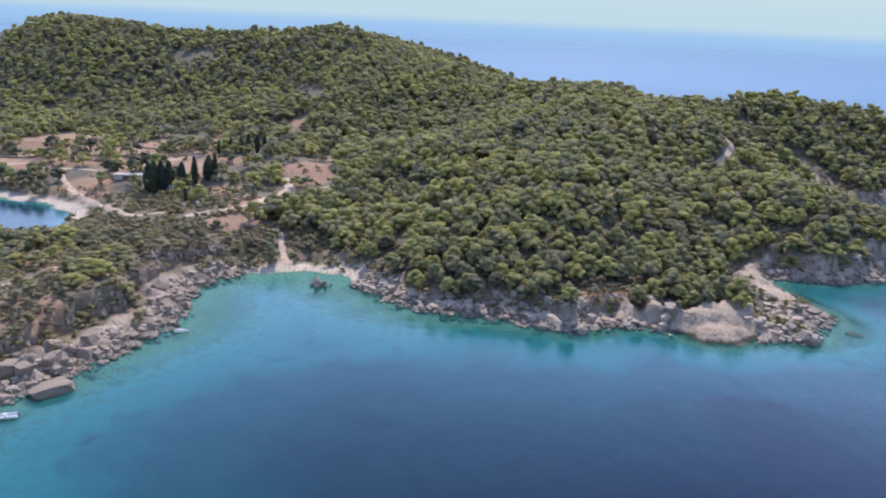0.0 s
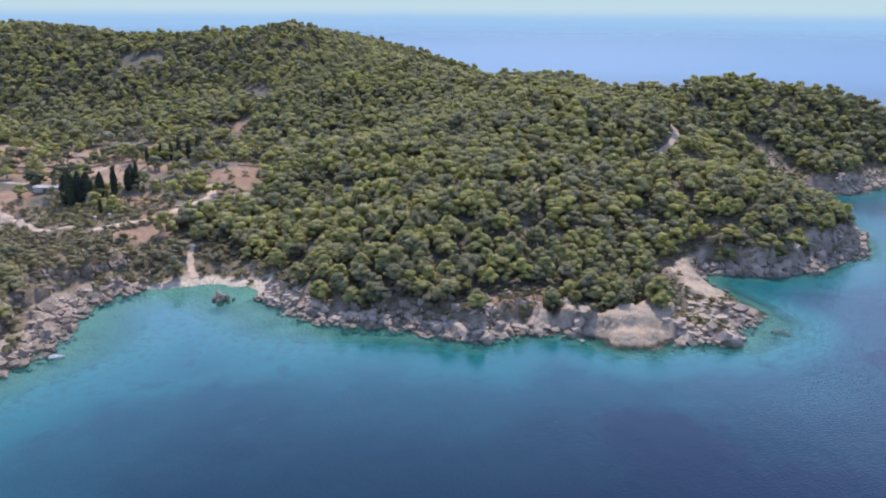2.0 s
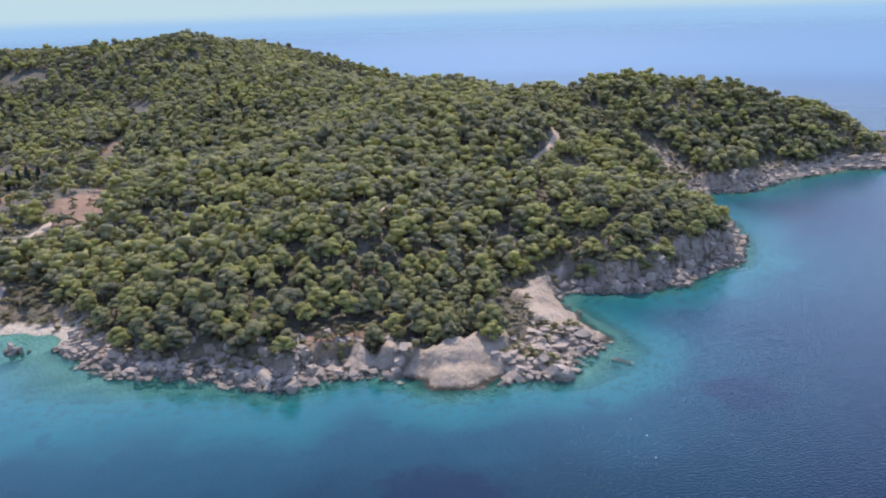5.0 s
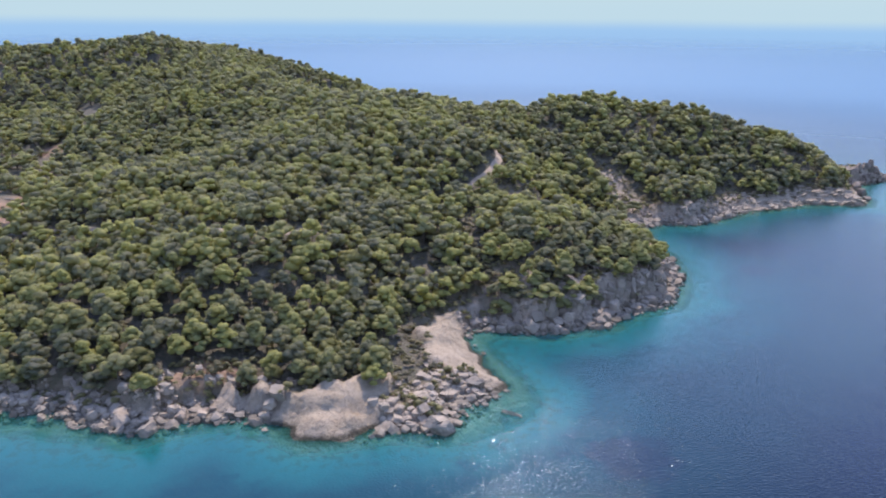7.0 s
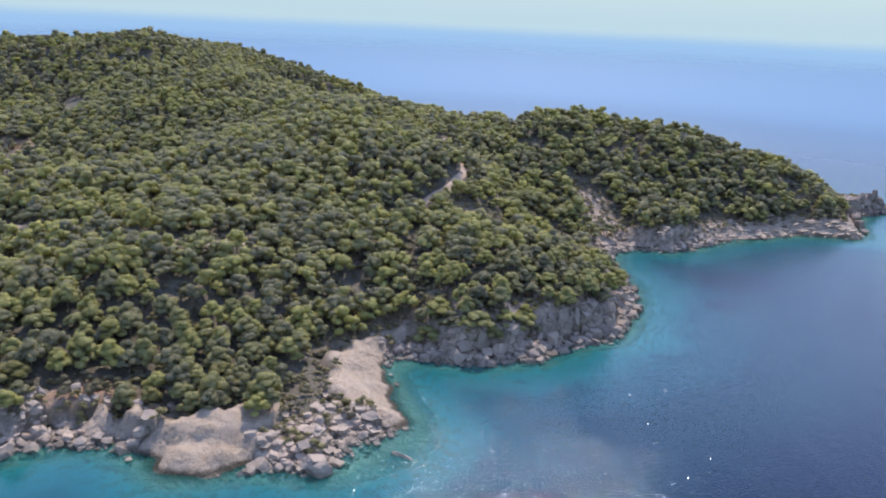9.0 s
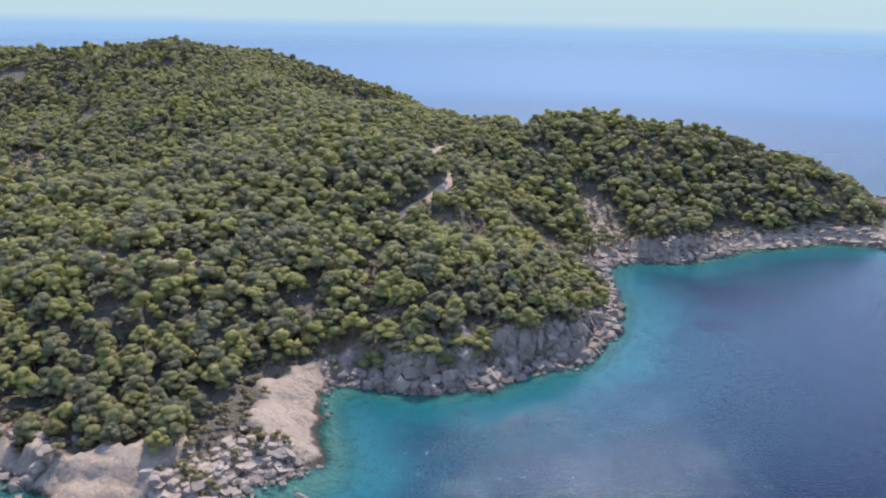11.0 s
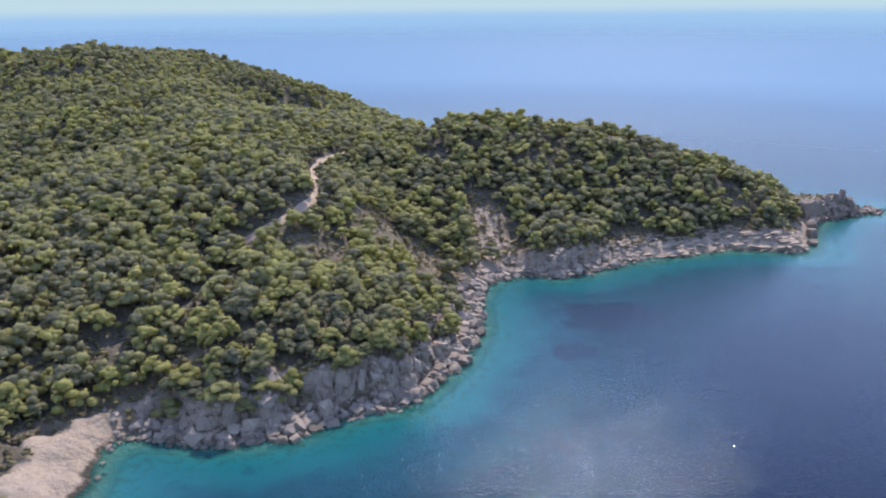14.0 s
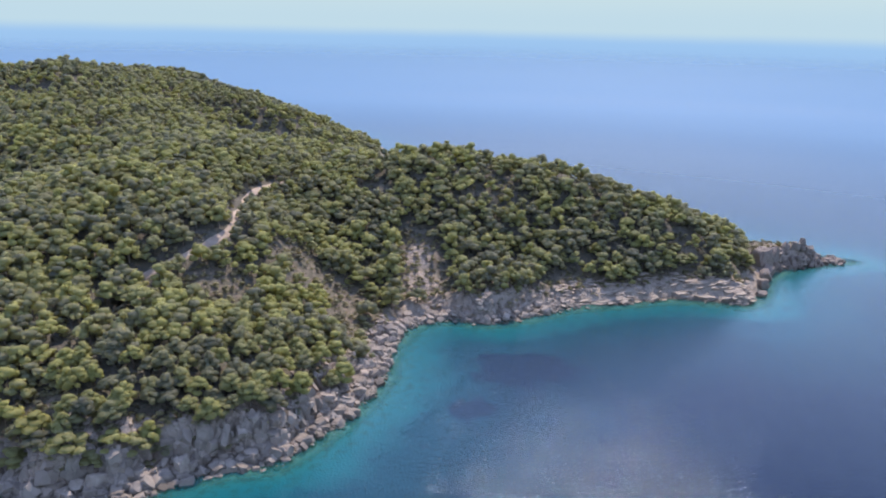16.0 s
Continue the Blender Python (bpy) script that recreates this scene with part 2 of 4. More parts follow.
M_CYPRESS = leaf_material("cypress_leaves", (0.04, 0.05, 0.04), (0.085, 0.092, 0.062), (0.10, 0.11, 0.06), (0.07, 0.07, 0.045), (0.065, 0.075, 0.06))
M_OLIVE = leaf_material("olive_leaves", (0.08, 0.09, 0.055), (0.15, 0.155, 0.10), (0.18, 0.18, 0.10))
M_TAN = rock_material("tan_limestone", 0.7, ((0.28, 0.21, 0.155), (0.14, 0.108, 0.085)))
M_PALE, M_BROWN = rock_material("pale_limestone", 0.6), rock_material("brown_limestone", 0.6, ((0.25, 0.185, 0.145), (0.13, 0.10, 0.085)))
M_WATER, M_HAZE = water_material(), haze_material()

# ---- the lie of the land ----
rng = np.random.default_rng(7)
WEST_SHORE = [(-80, 95), (-88, 118), (-85.5, 132), (-80, 141), (-75, 150), (-71.5, 162), (-66, 176), (-69, 190), (-70, 201), (-68, 210), (-62.5, 216.5), (-51, 222), (-41, 223), (-33, 221.5), (-24.5, 210)]
POINT_SHORE = [(-15, 200), (-5, 195.5), (8, 193.5), (20, 189.5), (30, 186.5), (38, 191), (47, 193), (56, 189), (63, 183), (70, 184.5), (76, 187.5), (88, 187), (92, 195), (101, 207), (101.5, 211), (98, 221), (93.5, 235), (97, 241.5), (105.5, 240.5), (115, 239.5), (124, 242.5), (131, 245), (135, 251), (143, 257.5), (151, 260.5), (155, 269), (160, 281), (164, 306)]
CAPE_SHORE = [(161, 328), (163, 346), (175, 356), (186, 353.5), (197, 360), (212, 374), (225, 380), (248, 391), (266, 390), (271, 388.5), (277.5, 399), (284, 421), (296, 440), (308, 446), (325, 456), (306, 463), (270, 482), (225, 505), (175, 535), (122, 570), (98, 610), (90, 660), (68, 725)]
BACK_SHORE = [(10, 800), (-80, 870), (-200, 900), (-380, 820), (-450, 680), (-400, 520), (-320, 420), (-240, 340), (-200, 303), (-172, 293), (-156, 290), (-138, 277), (-133, 261), (-145, 243), (-185, 225), (-240, 195), (-260, 140), (-200, 80), (-130, 70)]
SHORE = np.array(WEST_SHORE + POINT_SHORE + CAPE_SHORE + BACK_SHORE, float)
# centre x, y, radius, height of each hill
HILLS = [(-92, 580, 75, 13.5), (-235, 570, 75, 36.1), (-330, 640, 100, 52.5), (15, 460, 70, 14.6), (45, 350, 62, 21.5), (35, 258, 38, 15.3), (100, 318, 45, 9.1), (158, 440, 48, 33.5), (215, 428, 40, 29.3), (-160, 420, 70, 7.8), (-60, 655, 80, 34.1), (265, 430, 30, 22.4), (125, 283, 30, 10.5), (108, 347, 26, 13.4), (-86, 560, 45, 23.2), (-95, 320, 60, 11.4), (-45, 475, 70, 24.8), (80, 262, 28, 7.1), (75, 400, 50, 18.8), (-150, 540, 60, 8.4), (0, 550, 60, 22.4), (-82, 690, 28, 9.1), (5, 692, 28, 3.3), (-22, 742, 30, 8.4), (18, 738, 20, 4.5), (60, 600, 70, -17.8), (100, 500, 60, 26.6), (-10, 230, 28, 7.4)]
HILLS += [(-66, 296, 22, -2.6), (-80, 238, 17, 4.0), (-90, 190, 30, 1.4), (170, 385, 25, 5.0), (-60, 265, 30, 3.1), (240, 432, 32, -5.0), (190, 410, 28, -8.6), (-10, 630, 40, 12.3), (30, 640, 32, 18.4), (-35, 725, 45, 8.6), (15, 705, 35, 6.6), (45, 680, 28, 12.7), (-85, 720, 50, 8.5), (62, 610, 28, 31.9), (-160, 580, 50, 18.6), (-290, 560, 60, 0.2), (280, 430, 22, -7.7), (150, 490, 45, -15.2), (60, 440, 40, 5.8), (-120, 640, 60, 14.7), (-25, 315, 40, 10.3), (-88, 492, 45, 5.8), (-172, 511, 45, 7.2), (110, 420, 32, -0.1), (96, 330, 30, -1.0), (35, 305, 32, 3.3), (42, 546, 36, 0.2), (25, 590, 32, -6.5), (64, 586, 26, -4.0), (235, 425, 26, -0.4), (89, 203, 7, -1.8)]
CLIFFS = [(140, 258, 30, 6, 1), (112, 250, 16, 3, 2), (-84, 176, 38, 6, 11), (-80, 222, 15, 2.6, 14), (30, 196, 45, 3, 2), (190, 362, 18, 5, 1), (300, 446, 14, 6, 1), (160, 300, 24, 4, 5)]
# cliffs: x, y, radius, height, metres behind the water
# x, y, radius: bare pale slabs; clearings of red soil; thin scrub
SLABS = [(66, 195.5, 4.5), (73, 199.5, 4.5), (75.5, 202, 3), (62, 192.5, 4.5), (70, 196, 4), (45, 196.5, 3), (50, 197, 3), (85, 229, 3.5), (87.5, 217, 4), (60, 190, 6), (65, 188.5, 7), (71, 189.5, 5), (68, 193, 5), (90, 238, 4), (90, 232, 5.5), (87.5, 230, 4.5), (92, 226, 6), (89, 222, 5), (95, 220, 6), (92.5, 215, 5), (98, 214, 5), (99.5, 209.5, 4.5), (270, 393, 6), (262, 394, 6), (253, 394, 6), (244, 391, 6), (235, 387, 5), (226, 383, 5), (218, 379, 4), (164, 354, 4)]
SOILS = [(-133, 334, 18), (-105, 326, 14), (-110, 312, 10), (-55, 301, 10), (-62, 314, 10), (-122, 392, 12), (-145, 385, 14), (-72, 251.5, 8), (-77.5, 249, 5), (43, 204, 4), (35, 200, 4.5), (38, 204, 4.5), (-185, 345, 24), (-155, 350, 18), (-122, 350, 16), (-52, 332, 13), (-76, 270, 9), (-90, 424, 9), (-120, 388, 11), (-146, 305, 12), (-205, 395, 22), (-135, 330, 16), (-90, 285, 11), (-150, 375, 18), (-215, 350, 20), (-190, 368, 22), (-40, 326, 8), (-120, 205, 7), (-104, 199, 6), (-93, 163, 7), (-142, 292, 9)]
SCRUBS = [(-64, 272, 8), (-58, 281, 7), (-50, 283, 6), (-45, 234, 10), (-36, 230, 7), (-95, 190, 32), (-85, 225, 28), (-110, 250, 28), (-70, 245, 14), (-100, 160, 30), (104, 256, 6), (128, 352, 9), (140, 350, 10), (150, 345, 10), (164, 370, 9), (160, 384, 8), (117, 315, 10), (148, 330, 9), (215, 380, 10), (-115, 280, 18), (295, 442, 16)]


def near_any(spots, x, y, edge=0.35):
    """0 to 1: how far inside any of the round spots."""
    best = np.zeros(np.shape(x))
    for cx, cy, r in spots:
        best = np.maximum(best, np.clip((1 - np.hypot(x - cx, y - cy) / r) / edge + 0.5, 0, 1))
    return best


def ease(a, b, v):
    t = np.clip((v - a) / (b - a), 0, 1)
    return t * t * (3 - 2 * t)


def grain(x, y, size, seed=0):
    """Smooth value noise, 0 to 1, with bumps of that size in metres."""
    u, v = np.asarray(x) / size + seed * 17.3, np.asarray(y) / size - seed * 9.1
    iu, iv = np.floor(u), np.floor(v)
    fu, fv = u - iu, v - iv
    fu, fv = fu * fu * (3 - 2 * fu), fv * fv * (3 - 2 * fv)

    def corner(a, b):
        s = np.sin(a * 127.1 + b * 311.7 + seed * 74.7) * 43758.5453
        return s - np.floor(s)

    return (corner(iu, iv) * (1 - fu) + corner(iu + 1, iv) * fu) * (1 - fv) + (corner(iu, iv + 1) * (1 - fu) + corner(iu + 1, iv + 1) * fu) * fv


def inland(x, y, rugged=True):
    """Metres from the shoreline, minus out at sea."""
    x, y = np.asarray(x, float), np.asarray(y, float)
    if rugged:
        x, y = x + (grain(x, y, 7, 1) - 0.5) * 3.5 + (grain(x, y, 2.6, 2) - 0.5) * 1.6, y + (grain(x, y, 7, 3) - 0.5) * 3.5 + (grain(x, y, 2.6, 4) - 0.5) * 1.6
    best, inside = np.full(x.shape, 1e9), np.zeros(x.shape, bool)
    for (ax, ay), (bx, by) in zip(SHORE, np.roll(SHORE, -1, 0)):
        dx, dy = bx - ax, by - ay
        t = np.clip(((x - ax) * dx + (y - ay) * dy) / (dx * dx + dy * dy), 0, 1)
        best = np.minimum(best, (x - ax - t * dx) ** 2 + (y - ay - t * dy) ** 2)
        if ay != by:
            inside ^= ((ay > y) != (by > y)) & (x < (bx - ax) * (y - ay) / (by - ay) + ax)
    return np.where(inside, 1, -1) * np.sqrt(best)


def beach(x, y):
    return np.maximum(near_any([(-44, 224, 17)], x, y), near_any([(-152, 291, 15), (-136, 274, 10), (-170, 296, 14), (-190, 301, 14)], x, y))


def height(x, y, d=None):
    """The ground's height over the sea."""
    x, y = np.asarray(x, float), np.asarray(y, float)
    d = inland(x, y) if d is None else d
    up = np.maximum(d, 0)
    hills = sum(h * np.exp(-((x - cx) ** 2 + (y - cy) ** 2) / r ** 2) for cx, cy, r, h in HILLS)
    rim = 3 + 7 * (grain(x, y, 9, 5) - 0.5) + 3.5 * (grain(x, y, 3.5, 15) - 0.5) + 1.8 * (grain(x, y, 1.9, 25) - 0.5)
    cliffs = sum(h * np.exp(-((x - cx) ** 2 + (y - cy) ** 2) / r ** 2) * ease(3 + back + (rim - 3) * (0.45 if back > 6 else 1), 4.6 + back + (rim - 3) * (0.45 if back > 6 else 1), d) for cx, cy, r, h, back in CLIFFS)
    sandy = beach(x, y) * (1 - ease(4.5, 9, d))
    flat = near_any(SLABS, x, y)
    z = 1.6 * (1 - np.exp(-up / 4)) * (1 - flat) + flat * (np.where(x > 84, np.where(x > 200, 0.5, 0.9), 1.7) * ease(-0.2, 2.6, d) + np.where(x > 200, 0.28, 0.15) * up) + cliffs + hills * (1 - np.exp(-up / 25))
    craggy = (1 - ease(9, 22, d)) * ease(0, 2.5, d) * (1 - sandy) * (1 - 0.3 * flat)
    z = z + craggy * ((np.abs(grain(x, y, 5, 6) - 0.5) * 2 - 0.4) * 1.7 + (grain(x, y, 2.2, 7) - 0.5) * 1.3)
    z = z + flat * ease(0.5, 3, d) * np.where(x > 84, np.where(x > 200, 0.8, 0.4), 0.6) * ((grain(x, y, 1.7, 21) - 0.5) * 0.9 + (np.abs(grain(x, y, 4.0, 22) - 0.5) - 0.25) * 2.2)
    tread = z / 0.8 - np.floor(z / 0.8)
    z = z + flat * np.where(x > 84, 0.3, 0.75) * (0.8 * (np.floor(z / 0.8) + ease(0.55, 1, tread)) - z)
    z = z + ease(8, 30, d) * ((grain(x, y, 22, 8) - 0.5) * 3 + (grain(x, y, 6, 9) - 0.5) * 1.0)
    low = np.maximum(-d, 0)
    bed = -(0.16 * low + 0.012 * low ** 1.6) + (grain(x, y, 4, 10) - 0.6) * 1.3 * ease(0, 3, low) * (1 - sandy) * (1 - ease(6, 26, low))
    z = z * (1 - sandy) + sandy * 0.13 * up
    return np.where(d > 0, z, np.maximum(bed, -26))


def mesh_from(name, verts, faces, smooth=False, material=None, **attributes):
    """A mesh from arrays of points and of triangles or quads, with float attributes on its points."""
    verts, faces = np.asarray(verts, np.float32), np.asarray(faces, np.int32)
    me = bpy.data.meshes.new(name)
    me.vertices.add(len(verts))
    me.vertices.foreach_set("co", verts.ravel())
    side = faces.shape[1]
    me.loops.add(faces.size)
    me.loops.foreach_set("vertex_index", faces.ravel())
    me.polygons.add(len(faces))
    me.polygons.foreach_set("loop_start", np.arange(0, faces.size, side, dtype=np.int32))
    me.polygons.foreach_set("use_smooth", np.full(len(faces), smooth))
    for key, values in attributes.items():
        me.attributes.new(key, "FLOAT", "POINT").data.foreach_set("value", np.asarray(values, np.float32).ravel())
    me.update(calc_edges=True)
    if material:
        me.materials.append(material)
    return me


def steps(*spans):
    """Grid lines: (from, to, step) end to end."""
    return np.unique(np.concatenate([np.linspace(a, b, max(2, int(round((b - a) / s)) + 1)) for a, b, s in spans]))


def sheet(xs, ys):
    gx, gy = np.meshgrid(xs, ys)
    nx, ny = len(xs), len(ys)
    i = (np.arange(ny - 1)[:, None] * nx + np.arange(nx - 1)[None, :]).ravel()
    return gx.ravel(), gy.ravel(), np.stack([i, i + 1, i + nx + 1, i + nx], 1)


XS, YS = steps((-480, -190, 9), (-190, -112, 1.6), (-112, -62, 1.0), (-62, 20, 1.6), (20, 170, 1.0), (170, 335, 1.5), (335, 380, 9)), steps((30, 110, 8), (110, 138, 1.5), (138, 300, 1.0), (300, 470, 1.5), (470, 900, 6))
gx, gy, quads = sheet(XS, YS)
gd = inland(gx, gy)
gz = height(gx, gy, gd)
blur = (grain(gx, gy, 5, 11) - 0.5) * 7
slab = near_any(SLABS, gx, gy) * (gd < 40) * np.where(gx > 200, 0.6, 1.0)
sand = ease(0.4, 0.6, beach(gx, gy)) * (1 - ease(4, 7, gd + blur * 0.4)) 
sand = np.maximum(sand, ease(0.5, 2.5, -gd) * (0.25 + 0.5 * grain(gx, gy, 5, 18)))
soil = near_any(SOILS, gx, gy, 0.5) * ease(6, 10, gd)
gap = np.maximum(ease(0, 1, near_any(SCRUBS, gx, gy, 0.6)), (1 - ease(10, 17, gd + blur)) * 0.9)
rock = 1 - ease(4, 8, gd + blur * 0.6)
rock = np.maximum(rock, near_any([(166, 357, 9), (163, 370, 6), (160, 382, 6), (110, 250, 5)], gx, gy, 0.6))
tall = sum(h * np.exp(-((gx - cx) ** 2 + (gy - cy) ** 2) / r ** 2) for cx, cy, r, h, back in CLIFFS)
rock = np.maximum(rock, (1 - ease(8, 13, gd + blur)) * ease(2, 5, tall))
ground = new("ground", mesh_from("ground", np.stack([gx, gy, gz], 1), quads, True, M_GROUND, rock=rock, slab=slab, sand=sand, soil=soil, scrub=gap))
tagged(ground, "rocky limestone island hills with dry soil", "ground", kind="structure")

GZ = gz.reshape(len(YS), len(XS))


def on_ground(x, y):
    """Height of the built ground at places."""
    x, y = np.asarray(x, float), np.asarray(y, float)
    i, j = np.clip(np.searchsorted(XS, x) - 1, 0, len(XS) - 2), np.clip(np.searchsorted(YS, y) - 1, 0, len(YS) - 2)
    u, v = (x - XS[i]) / (XS[i + 1] - XS[i]), (y - YS[j]) / (YS[j + 1] - YS[j])
    return (GZ[j, i] * (1 - u) + GZ[j, i + 1] * u) * (1 - v) + (GZ[j + 1, i] * (1 - u) + GZ[j + 1, i + 1] * u) * v


# the sea reaches the horizon, turning transparent towards the glowing ring
far = np.array([480, 560, 660, 780, 920, 1090, 1290, 1530, 1820, 2170, 2600, 3100, 3700, 4300, 4950.0])
wx, wy, quads = sheet(np.concatenate([-far[::-1], steps((-450, -230, 20), (-230, 370, 4), (370, 450, 16)), far]), np.concatenate([-far[::-1], steps((-450, -120, 20), (-120, 480, 4), (480, 570, 15)), far[2:]]))
wd = inland(wx, wy, False)
low = np.maximum(-wd, 0)
WEEDS = [(124, 178, 8), (63, 141, 12), (67, 127, 12), (80, 120, 14), (97, 110, 15), (200, 320, 13), (189, 294, 6)]
sea = new("sea", mesh_from("sea", np.stack([wx, wy, np.zeros(len(wx))], 1), quads, True, M_WATER, swell=0.5 * (1 - ease(250, 800, np.hypot(wx - 100, wy - 200))), depth=np.where(wd > 0, 0, (0.16 * low + 0.012 * low ** 1.6) * (1 - 0.45 * near_any([(-45, 205, 45)], wx, wy, 1.0)) * (1 - 0.5 * near_any([(-45, 150, 75)], wx, wy, 0.8)) * (1 - 0.5 * near_any([(-38, 209, 9)], wx, wy, 1.0)) * (1 - 0.6 * near_any([(101, 196, 14)], wx, wy, 1.0)) + 7 * near_any([(-190, 255, 55)], wx, wy) * ease(1, 9, low)), weed=near_any(WEEDS, wx, wy, 1.0), chop=np.maximum(0.25, ease(20, 110, wx + (wy - 200) * 0.3)) * (1 - ease(350, 900, np.hypot(wx - 150, wy - 250))), rough=0.10 + 0.25 * ease(250, 700, np.hypot(wx - 100, wy - 150)), far_haze=ease(60, 760, np.hypot(wx - 100, wy - 250) - 130), haze_fade=ease(1100, 4300, np.hypot(wx, wy))))
tagged(sea, "clear turquoise and deep blue sea with small ripples", "water", kind="structure")
# glowing ring added in place of the farthest sea, haze and low sky
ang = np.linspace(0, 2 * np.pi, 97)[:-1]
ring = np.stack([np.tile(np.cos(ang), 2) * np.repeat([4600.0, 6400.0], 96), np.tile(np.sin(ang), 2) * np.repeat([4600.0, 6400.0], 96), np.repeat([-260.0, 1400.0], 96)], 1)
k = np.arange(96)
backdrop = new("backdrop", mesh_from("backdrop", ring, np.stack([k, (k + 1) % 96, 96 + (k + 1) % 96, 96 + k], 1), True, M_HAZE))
tagged(backdrop, "glowing ring painted as pale blue haze where sea meets sky", "backdrop", kind="structure")


# ---- dirt tracks, draped over the ground ----
def track(name, points, width, label):
    pts = np.array(points, float)
    line = []
    for a, b in zip(pts, pts[1:]):
        count = max(2, int(np.hypot(*(b - a)) / 1.5))
        line += [a + (b - a) * t for t in np.linspace(0, 1, count, endpoint=False)]
    line = np.array(line + [pts[-1]])
    for _ in range(3):
        line[1:-1] = (line[:-2] + line[1:-1] * 2 + line[2:]) / 4
    way = np.gradient(line, axis=0)
    side = np.stack([way[:, 1], -way[:, 0]], 1) / np.maximum(np.hypot(way[:, 0], way[:, 1]), 1e-6)[:, None]
    cross = np.array([-1.0, -0.5, 0, 0.5, 1.0])
    wide = width / 2 * (1 + 0.5 * (grain(line[:, 0], line[:, 1], 4, 12) - 0.5))
    grid = line[:, None, :] + side[:, None, :] * (cross[None, :] * wide[:, None])[..., None]
    x, y = grid[..., 0].ravel(), grid[..., 1].ravel()
    edge = np.tile(np.array([-0.1, 0.1, 0.12, 0.1, -0.1]), len(line))
    z = on_ground(x, y) + edge + 0.06 * grain(x, y, 1.2, 16)
    i = (np.arange(len(line) - 1)[:, None] * 5 + np.arange(4)[None, :]).ravel()
    ob = new(name, mesh_from(name, np.stack([x, y, z], 1), np.stack([i, i + 1, i + 6, i + 5], 1), True, M_TRACK))
    ROAD_LINES.append(line)
    return tagged(ob, label, "road", kind="structure")


ROAD_LINES = []
track("road", [(-90, 253), (-85, 255.5), (-77, 261), (-71, 267.5), (-66.5, 279), (-62.5, 287), (-66, 297), (-68, 302)], 3.6, "pale dirt road climbing past a dry field")
track("road_branch", [(-63, 287), (-52, 287), (-39, 288), (-26, 291), (-14, 286), (-3, 288), (16, 277), (25, 266), (32, 259.5), (41, 259.5), (47, 262), (57, 269)], 2.4, "narrow dirt track among the pines")
track("ridge_track", [(96, 314), (100, 319.5), (104, 324.5), (107.5, 332), (110, 340), (110, 347), (105, 358), (101, 373), (97, 386), (96, 397), (99, 409), (103, 420)], 3.0, "bare dirt track over the pine ridge")
track("terrace_road", [(-230, 352), (-188, 341), (-173, 331), (-162, 328), (-148, 323), (-134, 335), (-110, 340)], 2.6, "dirt track across red soil terraces")
track("beach_track", [(-173, 331), (-159, 312), (-147, 296), (-127, 277), (-112, 262), (-98, 258)], 2.6, "sandy track behind the beach")
track("footpath", [(-135, 179), (-118, 180), (-109, 181), (-105.5, 184), (-104, 190), (-106, 197)], 2.6, "sandy footpath through low scrub")
track("beach_path", [(-50, 227), (-53, 233), (-55, 240), (-57, 246)], 2.6, "sandy gully path down to the beach")


# ---- plants ----
def ico(level):
    bm = bmesh.new()
    bmesh.ops.create_icosphere(bm, subdivisions=level, radius=1)
    v = np.array([p.co[:] for p in bm.verts])
    f = np.array([[p.index for p in q.verts] for q in bm.faces])
    bm.free()
    return v, f


ICO = {level: ico(level) for level in (1, 2, 3, 4)}


def tufts(r, centre, radii, count, size):
    """Loose needle clumps over the upper side of a puff: small outward-tilted triangles."""
    way = r.normal(size=(count, 3))
    way[:, 2] = np.abs(way[:, 2]) * 1.1 - 0.35
    way /= np.linalg.norm(way, axis=1)[:, None]
    mid = centre + way * radii * r.uniform(0.9, 1.08, (count, 1))
    a = np.cross(way, r.normal(size=(count, 3)))
    a /= np.linalg.norm(a, axis=1)[:, None]
    b = np.cross(way, a)
    tilt = way * r.uniform(-0.1, 0.4, (count, 1))
    s = size * r.uniform(0.6, 1.2, (count, 1))
    v = np.stack([mid + (a * 0.9 - b * 0.5 + tilt) * s, mid + (-a * 0.9 - b * 0.5) * s, mid + (b + tilt) * s], 1).reshape(-1, 3)
    return v, np.arange(count * 3).reshape(-1, 3)


def crown(seed, puffs, level, count, width=1.0, tall=1.0, low=0.0):
    """A pine's crown about 1 across and 1 high: rounded puffs heaped into a dome, with ragged clumps."""
    r = np.random.default_rng(seed)
    vs, fs, n = [], [], 0
    squash = r.uniform(0.82, 1.2)
    for i in range(puffs):
        a = i * 2.4 + r.uniform(-0.5, 0.5)
        reach = 0.35 * math.sqrt(i / max(1, puffs - 1)) * r.uniform(0.8, 1.15)
        z = low + (1 - low) * (0.74 - 2.6 * reach * reach - 0.25 * reach + r.uniform(-0.11, 0.09))
        radii = np.array([r.uniform(0.85, 1.2), r.uniform(0.85, 1.2), 0.66]) * r.uniform(0.10, 0.18) * (1.28 if puffs < 12 else 1.0)
        centre = np.array([math.cos(a) * reach * width * squash, math.sin(a) * reach * width / squash, z * tall])
        v, f = ICO[level]
        bumpy = v * radii * r.uniform(0.80, 1.12, (len(v), 1))
        vs.append(centre + bumpy), fs.append(f + n)
        n += len(v)
        v, f = tufts(r, centre, radii, count, radii[0] * (0.36 if count < 30 else 0.26))
        vs.append(v), fs.append(f + n)
        n += len(v)
    return np.concatenate(vs), np.concatenate(fs)


